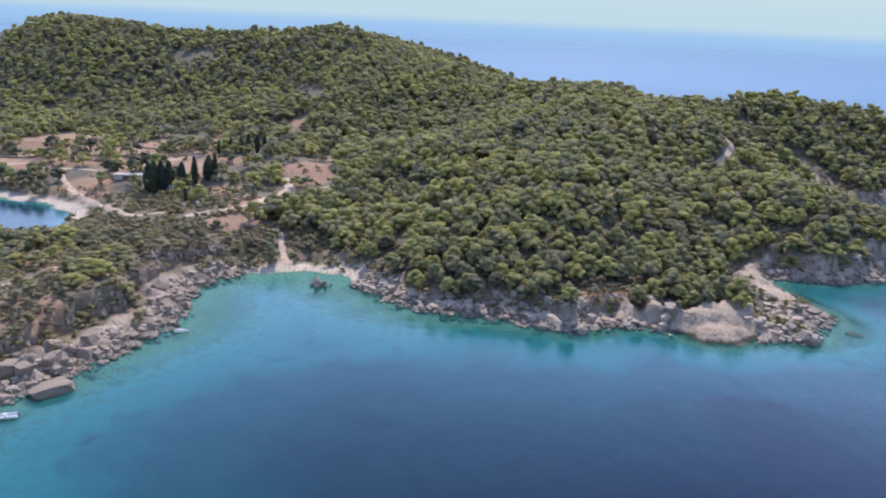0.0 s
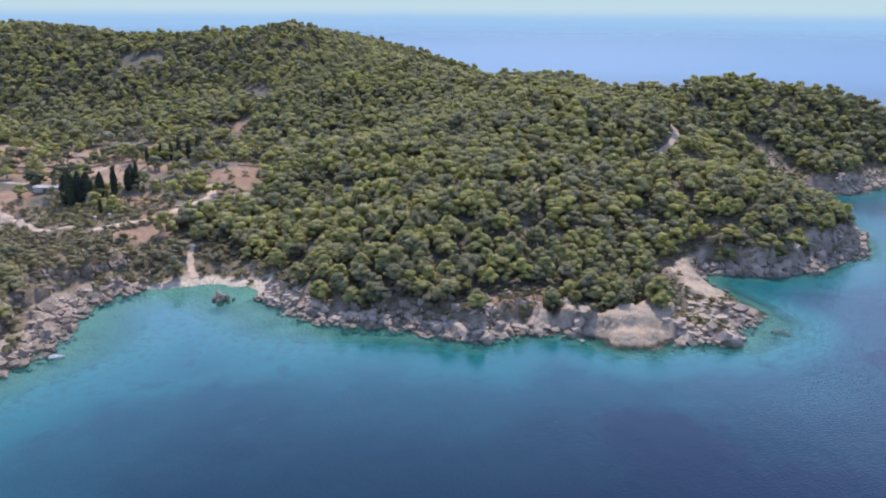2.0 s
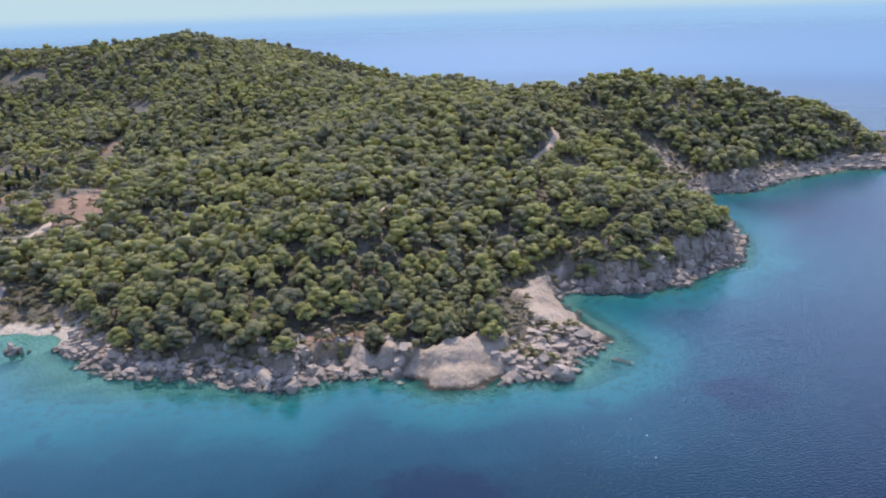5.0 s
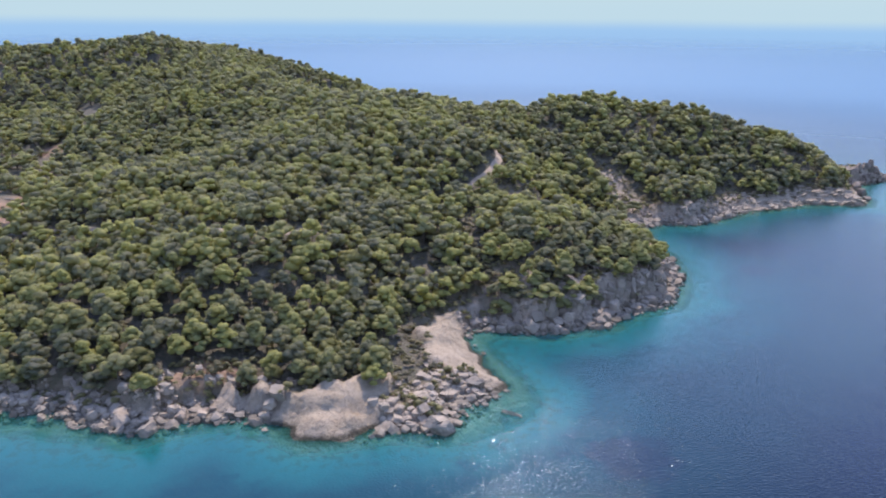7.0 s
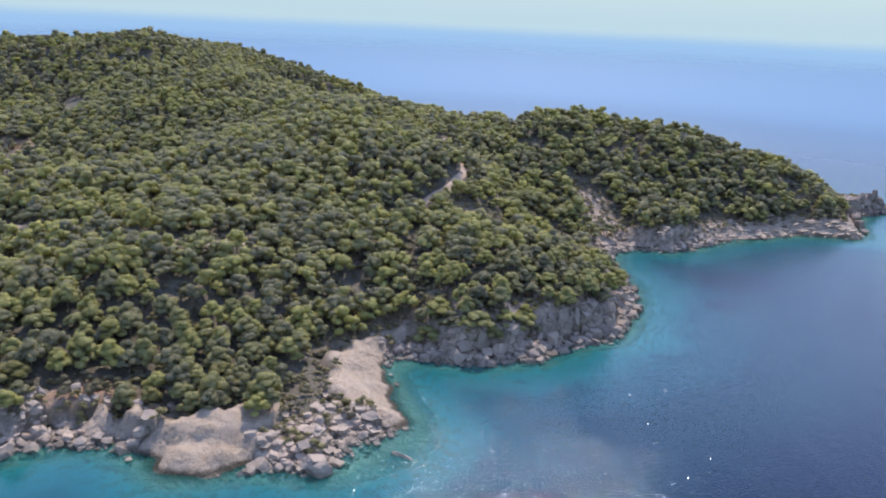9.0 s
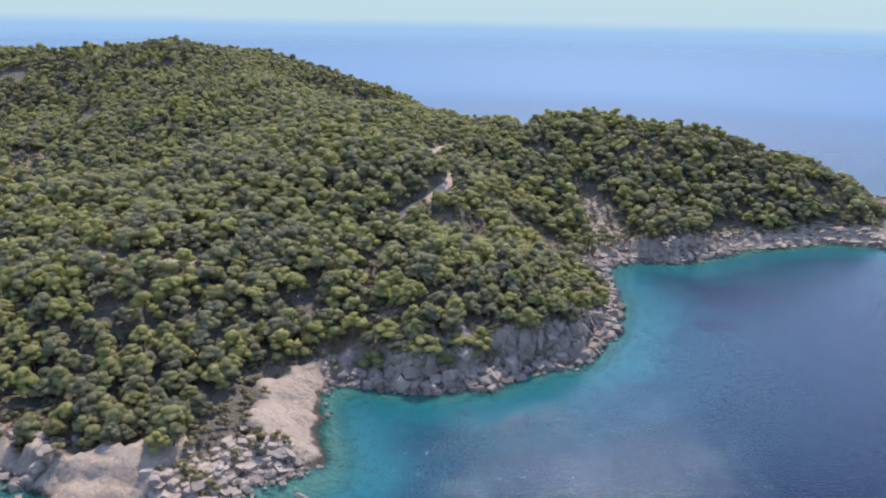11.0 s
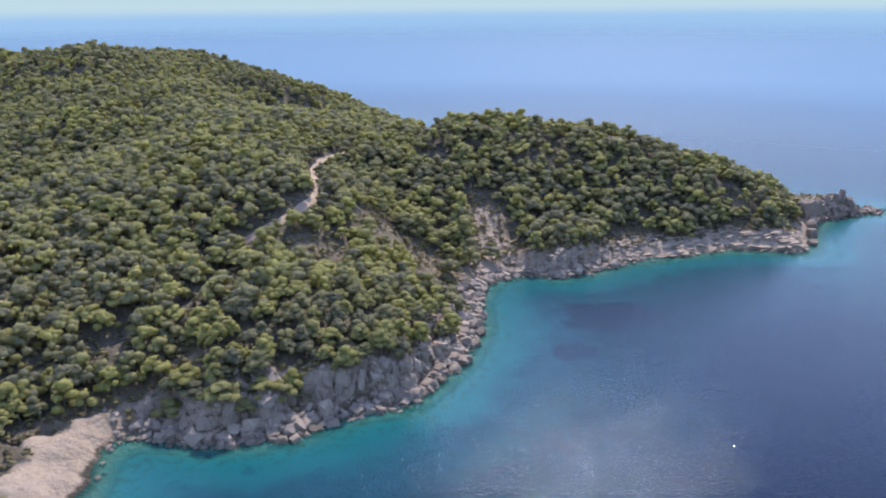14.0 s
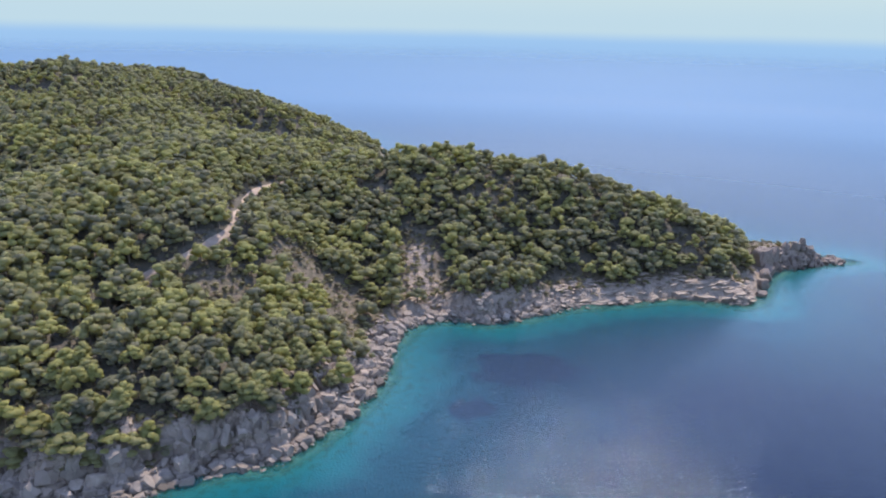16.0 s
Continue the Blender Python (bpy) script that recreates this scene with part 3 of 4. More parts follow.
def tube(points, radii, sides=6):
    """A tapered limb along points."""
    points = [np.array(p, float) for p in points]
    vs, fs = [], []
    for i, (p, r) in enumerate(zip(points, radii)):
        way = points[min(i + 1, len(points) - 1)] - points[max(i - 1, 0)]
        way /= np.linalg.norm(way)
        a = np.cross(way, (0.31, 0.95, 0.05))
        a /= np.linalg.norm(a)
        b = np.cross(way, a)
        vs += [p + (a * math.cos(t) + b * math.sin(t)) * r for t in np.arange(sides) * 2 * np.pi / sides]
    for i in range(len(points) - 1):
        for k in range(sides):
            q = (k + 1) % sides
            fs += [(i * sides + k, i * sides + q, (i + 1) * sides + q), (i * sides + k, (i + 1) * sides + q, (i + 1) * sides + k)]
    return np.array(vs), np.array(fs)


def join(pieces):
    vs, fs, n = [], [], 0
    for v, f in pieces:
        vs.append(v), fs.append(f + n)
        n += len(v)
    return np.concatenate(vs), np.concatenate(fs)


def child(name, me, parent, label=""):
    ob = new(name, me)
    ob.parent = parent
    return tagged(ob, label)


def scatter(step, x0, x1, y0, y1, seed):
    """Jittered grid of places."""
    r = np.random.default_rng(seed)
    xs, ys = np.meshgrid(np.arange(x0, x1, step), np.arange(y0, y1, step * 0.87))
    xs = xs + (np.arange(xs.shape[0]) % 2)[:, None] * step / 2
    xs, ys = xs.ravel() + r.uniform(-0.36, 0.36, xs.size) * step, ys.ravel() + r.uniform(-0.36, 0.36, ys.size) * step
    return xs, ys


def off_roads(x, y, room):
    ok = np.ones(len(x), bool)
    for line in ROAD_LINES:
        for px, py in line[::2]:
            ok &= (x - px) ** 2 + (y - py) ** 2 > room ** 2
    return ok


def spread(protos, x, y, z, scale, tall, seed, skew=0.0):
    """Real copies of the prototype arrays at all places, joined; also a tint for each one."""
    r = np.random.default_rng(seed)
    pick = r.integers(0, len(protos), len(x))
    turn = r.uniform(0, 2 * np.pi, len(x))
    vs, fs, ts, n = [], [], [], 0
    for k, (v, f) in enumerate(protos):
        i = np.nonzero(pick == k)[0]
        if not len(i):
            continue
        c, s = np.cos(turn[i])[:, None], np.sin(turn[i])[:, None]
        px = (v[None, :, 0] * c - v[None, :, 1] * s) * scale[i][:, None] + x[i][:, None]
        py = (v[None, :, 0] * s + v[None, :, 1] * c) * scale[i][:, None] + y[i][:, None]
        pz = v[None, :, 2] * tall[i][:, None] + z[i][:, None]
        vs.append(np.stack([px, py, pz], 2).reshape(-1, 3))
        fs.append((f[None] + (np.arange(len(i)) * len(v))[:, None, None] + n).reshape(-1, 3))
        ts.append(np.repeat(r.uniform(0, 1, len(i)), len(v)))
        n += len(i) * len(v)
    return np.concatenate(vs), np.concatenate(fs), np.concatenate(ts)


def wooded(x, y, d, r):
    """Where pines stand."""
    open_land = np.maximum(np.maximum(near_any(SOILS, x, y, 0.3), near_any(SCRUBS, x, y, 0.3)), near_any([(a, b, c) for a, b, c in SLABS], x, y, 0.3) * (d < 11))
    bare = ((x > 79) & (x < 106) & (y > 190) & (y < 239)) | ((x > 50) & (x < 82) & (y < 199))
    rimmed = 4.6 + 3.6 * grain(x, y, 11, 13)
    thin = grain(x, y, 17, 14)
    flat = near_any([(-110, 270, 45), (-95, 180, 55)], x, y, 0.3)
    chance = np.where(open_land > 0.4, 0.05, 1.0) * np.where(flat > 0.4, 0.18, 1.0) * np.where(thin < 0.22, 0.45, 0.97)
    terrace = near_any([(-145, 355, 85)], x, y, 0.3)
    chance = np.where(terrace > 0.4, np.clip(chance, 0.12, 0.34), chance)
    return (d > rimmed) & ~(bare & (r.uniform(0, 1, len(x)) < 0.93)) & (r.uniform(0, 1, len(x)) < chance)


def pine_things(x, y, z, seed):
    """Pines that stand near enough to tell apart: trunk with limbs, and a crown."""
    r = np.random.default_rng(seed)
    kinds = []
    for k in range(8):
        v, f = crown(40 + k, 22 + k % 4, 2, 40)
        lean = r.uniform(-0.5, 0.5, 2)
        body = tube([(0, 0, -0.6), (0.05, 0.02, 0.8), (lean[0] * 0.4, lean[1] * 0.4, 2.4), (lean[0] * 0.6, lean[1] * 0.6, 4.6)], (0.24, 0.19, 0.14, 0.06), 7)
        limbs = [tube([(lean[0] * 0.4, lean[1] * 0.4, 2.0 + 0.4 * j), (math.cos(a) * 0.9, math.sin(a) * 0.9, 3.0 + 0.4 * j), (math.cos(a) * 1.6, math.sin(a) * 1.6, 3.7 + 0.4 * j)], (0.09, 0.06, 0.03), 5) for j, a in enumerate(r.uniform(0, 6.3, 4))]
        tv, tf = join([body] + limbs)
        wood = mesh_from("pine_trunk", tv, tf, True, M_BARK)
        leaf = mesh_from("pine_crown", v * np.array([6.6, 6.6, 6.7]) + np.array([lean[0] * 0.5, lean[1] * 0.5, 0.35]), f, True, M_PINE, tint=np.zeros(len(v)))
        kinds.append((wood, leaf))
    for i in range(len(x)):
        wood, leaf = kinds[r.integers(0, len(kinds))]
        tree = new("pine_tree")
        s = r.uniform(0.68, 1.08)
        tree.matrix_world = pose(x[i], y[i], z[i], 0, 0, r.uniform(0, 360)) @ Matrix.Diagonal((s * r.uniform(0.9, 1.12), s * r.uniform(0.9, 1.12), s * r.uniform(0.85, 1.1), 1))
        child("trunk", wood, tree), child("crown", leaf, tree)
        tagged(tree, "round-crowned green pine on a rocky slope", "tree", "pines above the shore")


fx, fy = scatter(4.75, -300, 300, 190, 470, 21)
bx, by = scatter(5.9, -330, 260, 470, 770, 22)
ax, ay = np.concatenate([fx, bx]), np.concatenate([fy, by])
ad = inland(ax, ay)
keep = wooded(ax, ay, ad, rng) & off_roads(ax, ay, 2.3) & off_roads(ax, ay + 2.2, 2.2)
for px, py in ROAD_LINES[2]:
    if py > 343:
        keep &= (ax - px) ** 2 + (ay + 5.0 - py) ** 2 > 7.0
keep &= (ax < 281) | (ay < 428)
keep &= (ay < 430) | ((ay > 585) & (ax > -130)) | ((ax > 140) & (ay < 470)) | (on_ground(ax, ay + 8) - on_ground(ax, ay - 4) > -4.0) | (rng.uniform(0, 1, len(ax)) < 0.12)
ax, ay, ad = ax[keep], ay[keep], ad[keep]
az = on_ground(ax, ay)
# the front rows above the two nearest shores are trees of their own
front = ((ay < 238) & (ax > -30) & (ax < 105)) | ((ad < 30) & (ax > 100) & (ax < 170) & (ay < 300))
order = np.nonzero(front)[0]
order = order[np.argsort(ay[order])][:290]
front = np.zeros(len(ax), bool)
front[order] = True
pine_things(ax[front], ay[front], az[front], 23)
rest = ~front
size = rng.uniform(5.5, 8.7, rest.sum())
far_crowns = [crown(60 + k, 8 + k % 3, 1, 5) for k in range(12)]
stem = tube([(0, 0, -0.15), (0.01, 0, 0.5)], (0.03, 0.016), 4)
v, f, t = spread(far_crowns, ax[rest], ay[rest], az[rest] - 0.3, size, size * rng.uniform(0.85, 1.1, len(size)), 24)
tagged(new("pine_forest", mesh_from("pine_forest", v, f, True, M_PINE, tint=t)), "dense green pine wood over the island hills", "trees", kind="stuff")
v, f, t = spread([stem], ax[rest], ay[rest], az[rest], size, size, 25)
tagged(new("pine_trunks", mesh_from("pine_trunks", v, f, True, M_BARK)), "brown trunks of the pine wood", "trees", kind="stuff")

# low shrubs along the rim, in the gaps and on the open land
sx, sy = scatter(2.8, -180, 310, 120, 470, 31)
sd = inland(sx, sy)
# room to the nearest pine
room = np.concatenate([np.sqrt(((sx[k:k + 400, None] - ax) ** 2 + (sy[k:k + 400, None] - ay) ** 2).min(1)) for k in range(0, len(sx), 400)])
r = np.random.default_rng(32)
open_land = np.maximum(near_any(SCRUBS, sx, sy, 0.5), np.maximum(np.maximum(near_any([(-105, 200, 60)], sx, sy, 0.4) * 0.36, near_any([(-95, 255, 50)], sx, sy, 0.4) * 0.7), near_any(SOILS, sx, sy) * 0.12))
rim = ease(3, 6, sd) * (1 - ease(12, 20, sd))
chance = np.maximum(open_land * ease(4, 9, sd), rim * 1.0) * (1 - 0.85 * near_any([(-84, 176, 42)], sx, sy, 0.4) * (sd < 12.5)) + np.where(room > 2.5, 0.9, 0.05) * (sd > 9) * (sx > -40)
chance *= 0.45 + 0.65 * ease(0.2, 0.5, grain(sx, sy, 8, 17))
chance *= 1 - np.minimum(1, ease(0.6, 1, near_any(SLABS, sx, sy)) + beach(sx, sy) * (sd < 7))
chance *= 1 - 0.3 * near_any([(-103, 185, 45)], sx, sy, 0.4)
chance = np.maximum(chance, near_any([(-75, 230, 12), (-90, 240, 16), (-104, 250, 16), (-58, 236, 10), (-45, 241, 12), (-30, 235, 9), (-62, 232, 10), (-70, 236, 7), (103, 256, 9), (95, 248, 8), (84, 240, 7), (84, 227, 7), (81, 213, 7), (80, 204, 6), (83, 219, 5), (85, 209, 5), (76, 207, 6), (74, 203, 5), (86, 215, 4), (82, 234, 6), (248, 402, 7), (236, 395, 8), (260, 402, 7), (222, 388, 8), (270, 403, 6), (-62, 228, 9), (-52, 234, 7), (-36, 229, 6)], sx, sy) * 0.95)
chance *= (near_any(SLABS, sx, sy) < 0.75) * (1 - 0.93 * near_any([(-72, 251.5, 7), (-77.5, 249, 4.5)], sx, sy))
keep = (r.uniform(0, 1, len(sx)) < chance) & off_roads(sx, sy, 2.6) & (sd > 3.5)
sx, sy = sx[keep], sy[keep]
size = (1.5 + 3.4 * r.uniform(0, 1, len(sx)) ** 1.6) * (1 + 0.4 * near_any([(-100, 220, 65)], sx, sy, 0.4))
shrubs = [crown(80 + k, 4, 1, 9, 1.0, 0.9, -0.1) for k in range(6)]
v, f, t = spread(shrubs, sx, sy, on_ground(sx, sy) - size * 0.12, size, size * r.uniform(0.42, 0.8, len(sx)), 33)
tagged(new("shrubs", mesh_from("shrubs", v, f, True, M_SHRUB, tint=t)), "low grey-green maquis shrubs between rock and wood", "shrubs", kind="stuff")


def cypress(x, y, tall, wide, label="dark columnar cypress beside the dirt road"):
    r = np.random.default_rng(int(abs(x * 13 + y * 7)))
    tree = new("cypress_tree")
    tree.location = (x, y, float(on_ground(x, y)))
    pieces = []
    for k in range(9):
        z = 0.10 + 0.095 * k
        w = wide * 0.5 * math.sin(math.pi * min(0.97, 0.22 + 0.085 * k)) ** 0.8
        v, f = ICO[2]
        c = np.array([r.uniform(-0.12, 0.12) * w, r.uniform(-0.12, 0.12) * w, z * tall])
        radii = np.array([w, w, tall * 0.11])
        pieces.append((c + v * radii * r.uniform(0.85, 1.1, (len(v), 1)), f))
        pieces.append(tufts(r, c, radii, 40, 0.28))
    v, f = join(pieces)
    child("crown", mesh_from("cypress_crown", v, f, True, M_CYPRESS, tint=np.zeros(len(v))), tree)
    v, f = tube([(0, 0, -0.4), (0, 0, tall * 0.3)], (0.2, 0.12))
    child("trunk", mesh_from("cypress_trunk", v, f, True, M_BARK), tree)
    tagged(tree, label, "tree", "cypresses by the road")


for x, y, tall, wide in [(-116, 290, 11.5, 4.2), (-113.5, 289, 12.5, 4.4), (-111, 290, 12, 4.4), (-108.5, 291, 11, 4.0), (-104.5, 293, 9.5, 3.4), (-100, 294, 11.5, 2.6), (-97, 300, 9, 3.8), (-94.5, 301, 11, 2.4), (-97, 275, 5, 1.5), (-92, 276, 5, 1.5), (-103, 334, 8, 1.6), (-100, 341, 8, 1.6), (-96, 342, 7.5, 1.8), (-93, 343, 8.5, 2.2), (-90, 346, 8.5, 2.4), (-88, 351, 8, 2.2), (-98, 305, 9, 3.4)]:
    cypress(x, y, tall, wide)


def olive(x, y, s, label="round grey-green tree on red soil"):
    r = np.random.default_rng(int(abs(x * 5 + y * 11)))
    tree = new("olive_tree")
    tree.matrix_world = pose(x, y, float(on_ground(x, y)), 0, 0, r.uniform(0, 360)) @ Matrix.Diagonal((s, s, s, 1))
    v, f = crown(int(abs(x + y)), 10, 2, 40)
    child("crown", mesh_from("olive_crown", v * np.array([6.2, 6.2, 5.0]) + np.array([0, 0, 0.7]), f, True, M_OLIVE, tint=np.zeros(len(v))), tree)
    v, f = join([tube([(0, 0, -0.4), (0.1, 0.05, 1.0), (0.15, 0, 2.6)], (0.3, 0.22, 0.1), 7)] + [tube([(0.1, 0.05, 1.0), (math.cos(a), math.sin(a), 2.3)], (0.13, 0.05), 5) for a in (0.4, 2.5, 4.6)])
    child("trunk", mesh_from("olive_trunk", v, f, True, M_BARK), tree)
    tagged(tree, label, "tree", "trees on the terraces")


for x, y, s in [(-185, 352, 1.0), (-168, 350, 0.9), (-198, 379, 1.1), (-140, 318, 1.0), (-150, 362, 1.0), (-132, 350, 0.9), (-120, 360, 1.0), (-176, 372, 1.0), (-60, 338, 1.0), (-48, 335, 1.0), (-140, 345, 0.8), (-128, 322, 1.2), (-134, 322, 1.2), (-122, 320, 1.1), (-145, 322, 1.1), (-110, 355, 1.0), (-205, 360, 1.0), (-215, 372, 1.1), (-160, 310, 1.2), (-172, 306, 1.3), (-184, 312, 1.3), (-195, 318, 1.2)]:
    olive(x, y, s)


# ---- rocks ----
def boulder_arrays(seed, level):
    """A broken limestone block: a ball cut flat along three joint sets and by a few chance planes."""
    r = np.random.default_rng(seed)
    v, f = ICO[level]
    v = v * r.uniform(1.0, 1.3, 3)
    axes = np.linalg.qr(r.normal(size=(3, 3)) * 0.35 + np.eye(3))[0]
    ways = [w * s for w in axes.T for s in (1, -1)] + list(r.normal(size=(7, 3)))
    for k, way in enumerate(ways):
        way = way / np.linalg.norm(way)
        over = v @ way - (r.uniform(0.5, 0.85) if k < 6 else r.uniform(0.62, 0.9))
        v = v - np.maximum(over, 0)[:, None] * way
    far_out = np.linalg.norm(v, axis=1)[:, None]
    pits = sum(a * (grain(v[:, 0] * 3 + seed, v[:, 1] * 3 + v[:, 2] * 2.3, q, k) - 0.5) for k, (q, a) in enumerate(((1.1, 0.20), (0.5, 0.16), (0.22, 0.09))))
    return v * (1 + pits[:, None] * np.minimum(far_out, 1)), f


BOULDERS = [mesh_from("boulder", *boulder_arrays(100 + k, 3), False, M_ROCK) for k in range(10)]
TAN_BOULDERS = [mesh_from("boulder", *boulder_arrays(100 + k, 3), False, M_TAN) for k in range(10)]
STONES = [boulder_arrays(120 + k, 1) for k in range(10)]


def shore_points(count, seed, low, high):
    """Places along the visible shore, so many metres inland."""
    r = np.random.default_rng(seed)
    line = SHORE[1:52]
    leg = np.hypot(*np.diff(line, axis=0).T)
    along = np.cumsum(np.concatenate([[0], leg]))
    s = r.uniform(0, along[-1], count)
    i = np.clip(np.searchsorted(along, s) - 1, 0, len(leg) - 1)
    t = (s - along[i]) / leg[i]
    p = line[i] + (line[i + 1] - line[i]) * t[:, None]
    way = (line[i + 1] - line[i]) / leg[i][:, None]
    return p + np.stack([-way[:, 1], way[:, 0]], 1) * r.uniform(low, high, count)[:, None]


p = shore_points(520, 41, -1.5, 6.0)
p = p[(beach(p[:, 0], p[:, 1]) < 0.45) & (near_any(SLABS, p[:, 0], p[:, 1]) < 0.3)][:285]
z = on_ground(p[:, 0], p[:, 1])
r = np.random.default_rng(42)
for (x, y), h in zip(p, z):
    s = 0.6 + 1.7 * r.uniform() ** 2.2
    ob = new("boulder", (TAN_BOULDERS if x < -58 else BOULDERS)[r.integers(0, len(BOULDERS))])
    ob.matrix_world = pose(x, y, max(h, -0.3) + s * 0.25, r.uniform(-25, 25), r.uniform(-25, 25), r.uniform(0, 360)) @ Matrix.Diagonal((s * r.uniform(0.8, 1.4), s, s * r.uniform(0.6, 0.95), 1))
    tagged(ob, "weathered brown limestone boulder at the water's edge" if x < -58 else "weathered grey limestone boulder at the water's edge", "rock", "boulders along the shore")
p = shore_points(4800, 43, -2.5, 7.5)
p = p[beach(p[:, 0], p[:, 1]) < 0.4]
keep = r.uniform(0, 1, len(p)) > near_any(SLABS, p[:, 0], p[:, 1]) * 1.6
p = p[keep]
z = on_ground(p[:, 0], p[:, 1])
size = 0.25 + 0.9 * r.uniform(0, 1, len(p)) ** 2
v, f, t = spread(STONES, p[:, 0], p[:, 1], z + size * 0.15, size, size * 0.8, 44)
tagged(new("rubble", mesh_from("rubble", v, f, False, M_ROCK)), "broken limestone rubble along the shore", "rocks", kind="stuff")

p = shore_points(2300, 47, -1.2, 4.0)
more = np.concatenate([np.stack([85 + 7 * r.normal(size=430), 195 + 6 * r.normal(size=430)], 1), np.stack([91 + 3.5 * r.normal(size=220), 207 + 6 * r.normal(size=220)], 1)])
p = p[(beach(p[:, 0], p[:, 1]) < 0.35) & (near_any(SLABS, p[:, 0], p[:, 1]) < 0.35) & ((p[:, 0] > -60) | (r.uniform(0, 1, len(p)) < 0.6))]
size = (0.35 + 1.3 * r.uniform(0, 1, len(p)) ** 3) * np.where((p[:, 0] > 70) & (p[:, 0] < 104) & (p[:, 1] < 215), 0.72, 1.0)
tumbled = [boulder_arrays(160 + k, 2) for k in range(10)]
for west, stone, label in ((True, M_TAN, "tumbled brown limestone blocks lining the bay"), (False, M_ROCK, "tumbled pale limestone blocks lining the waterline")):
    i = (p[:, 0] < -58) == west
    v, f, t = spread(tumbled, p[i, 0], p[i, 1], np.maximum(on_ground(p[i, 0], p[i, 1]), -0.4) + size[i] * 0.2, size[i], size[i] * 0.85, 48)
    tagged(new("shore_stones", mesh_from("shore_stones", v, f, False, stone)), label, "rocks", kind="stuff")
more = more[(inland(more[:, 0], more[:, 1]) > -1) & (near_any(SLABS, more[:, 0], more[:, 1]) < 0.35)]
size = 0.22 + 1.2 * r.uniform(0, 1, len(more)) ** 4
v, f, t = spread([boulder_arrays(170 + k, 2) for k in range(8)], more[:, 0], more[:, 1], np.maximum(on_ground(more[:, 0], more[:, 1]), -0.4) + size * 0.1, size * 1.2, size * 0.7, 49)
tagged(new("spit_rubble", mesh_from("spit_rubble", v, f, False, M_PALE)), "broken beige rubble lying on the rocky spit", "rocks", kind="stuff")
p = shore_points(1500, 45, 2.5, 13.0)
tall = sum(h * np.exp(-((p[:, 0] - cx) ** 2 + (p[:, 1] - cy) ** 2) / q ** 2) for cx, cy, q, h, back in CLIFFS)
p = p[(beach(p[:, 0], p[:, 1]) < 0.3) & (near_any(SLABS, p[:, 0], p[:, 1]) < 0.5) & (tall > 1.8) & (p[:, 0] > -40)][:420]
size = 0.5 + 1.2 * r.uniform(0, 1, len(p)) ** 1.7
blocks = [boulder_arrays(140 + k, 2) for k in range(8)]
v, f, t = spread(blocks, p[:, 0], p[:, 1], on_ground(p[:, 0], p[:, 1]) - size * 0.15, size, size, 46)
tagged(new("crag", mesh_from("crag", v, f, False, M_ROCK)), "jutting grey limestone blocks in the low cliffs", "rocks", kind="stuff")

def cliff_line(x0, x1, y0, y1, step, level, seed):
    """Places where the ground behind the shore climbs past a height, a few metres apart."""
    r = np.random.default_rng(seed)
    found = []
    for a, b in zip(SHORE, SHORE[1:]):
        way = (b - a) / np.hypot(*(b - a))
        for t in np.arange(0, np.hypot(*(b - a)), step):
            q = a + way * t + r.uniform(-0.5, 0.5, 2)
            if x0 < q[0] < x1 and y0 < q[1] < y1:
                back = q + np.array([-way[1], way[0]]) * np.arange(1, 16, 0.4)[:, None]
                k = np.nonzero(on_ground(back[:, 0], back[:, 1]) > level)[0]
                if len(k):
                    found.append(back[k[0]])
    return np.array(found)


slabby = [(v * np.array([1.0, 0.55, 1.0]), f) for v, f in blocks]
# the low face below the scrub terrace: a worn wall with a ragged stone lip
p, q = cliff_line(-112, -66, 138, 214, 1.5, 3.0, 61), cliff_line(-112, -66, 138, 214, 1.0, 5.0, 62)
size = np.concatenate([r.uniform(1.0, 1.9, len(p)), r.uniform(0.6, 1.5, len(q))])
tall = np.concatenate([r.uniform(1.3, 2.2, len(p)), r.uniform(0.4, 0.8, len(q))])
p = np.concatenate([p, q])
v, f, t = spread(slabby, p[:, 0], p[:, 1], on_ground(p[:, 0], p[:, 1]) - tall * 0.45, size, tall, 50)
tagged(new("cliff_wall", mesh_from("cliff_wall", v, f, False, M_TAN)), "worn limestone face below the scrub terrace", "rocks", kind="stuff")
# the upper step of the promontory, above the bay
line = np.array([(-89, 199), (-86.5, 208), (-82.5, 216), (-77, 222.5), (-71.5, 227.5), (-66, 231)])
p = np.concatenate([a + (b - a) * np.arange(0, 1, 0.1)[:, None] for a, b in zip(line, line[1:])]) + np.random.default_rng(63).normal(size=(50, 2)) * 0.6
q = np.random.default_rng(64)
v, f, t = spread(slabby, p[:, 0], p[:, 1], on_ground(p[:, 0], p[:, 1]) + 0.1, q.uniform(0.8, 1.6, 50), q.uniform(0.8, 1.5, 50), 65)
tagged(new("rock_step", mesh_from("rock_step", v, f, False, M_TAN)), "broken brown limestone step above the bay", "rocks", kind="stuff")
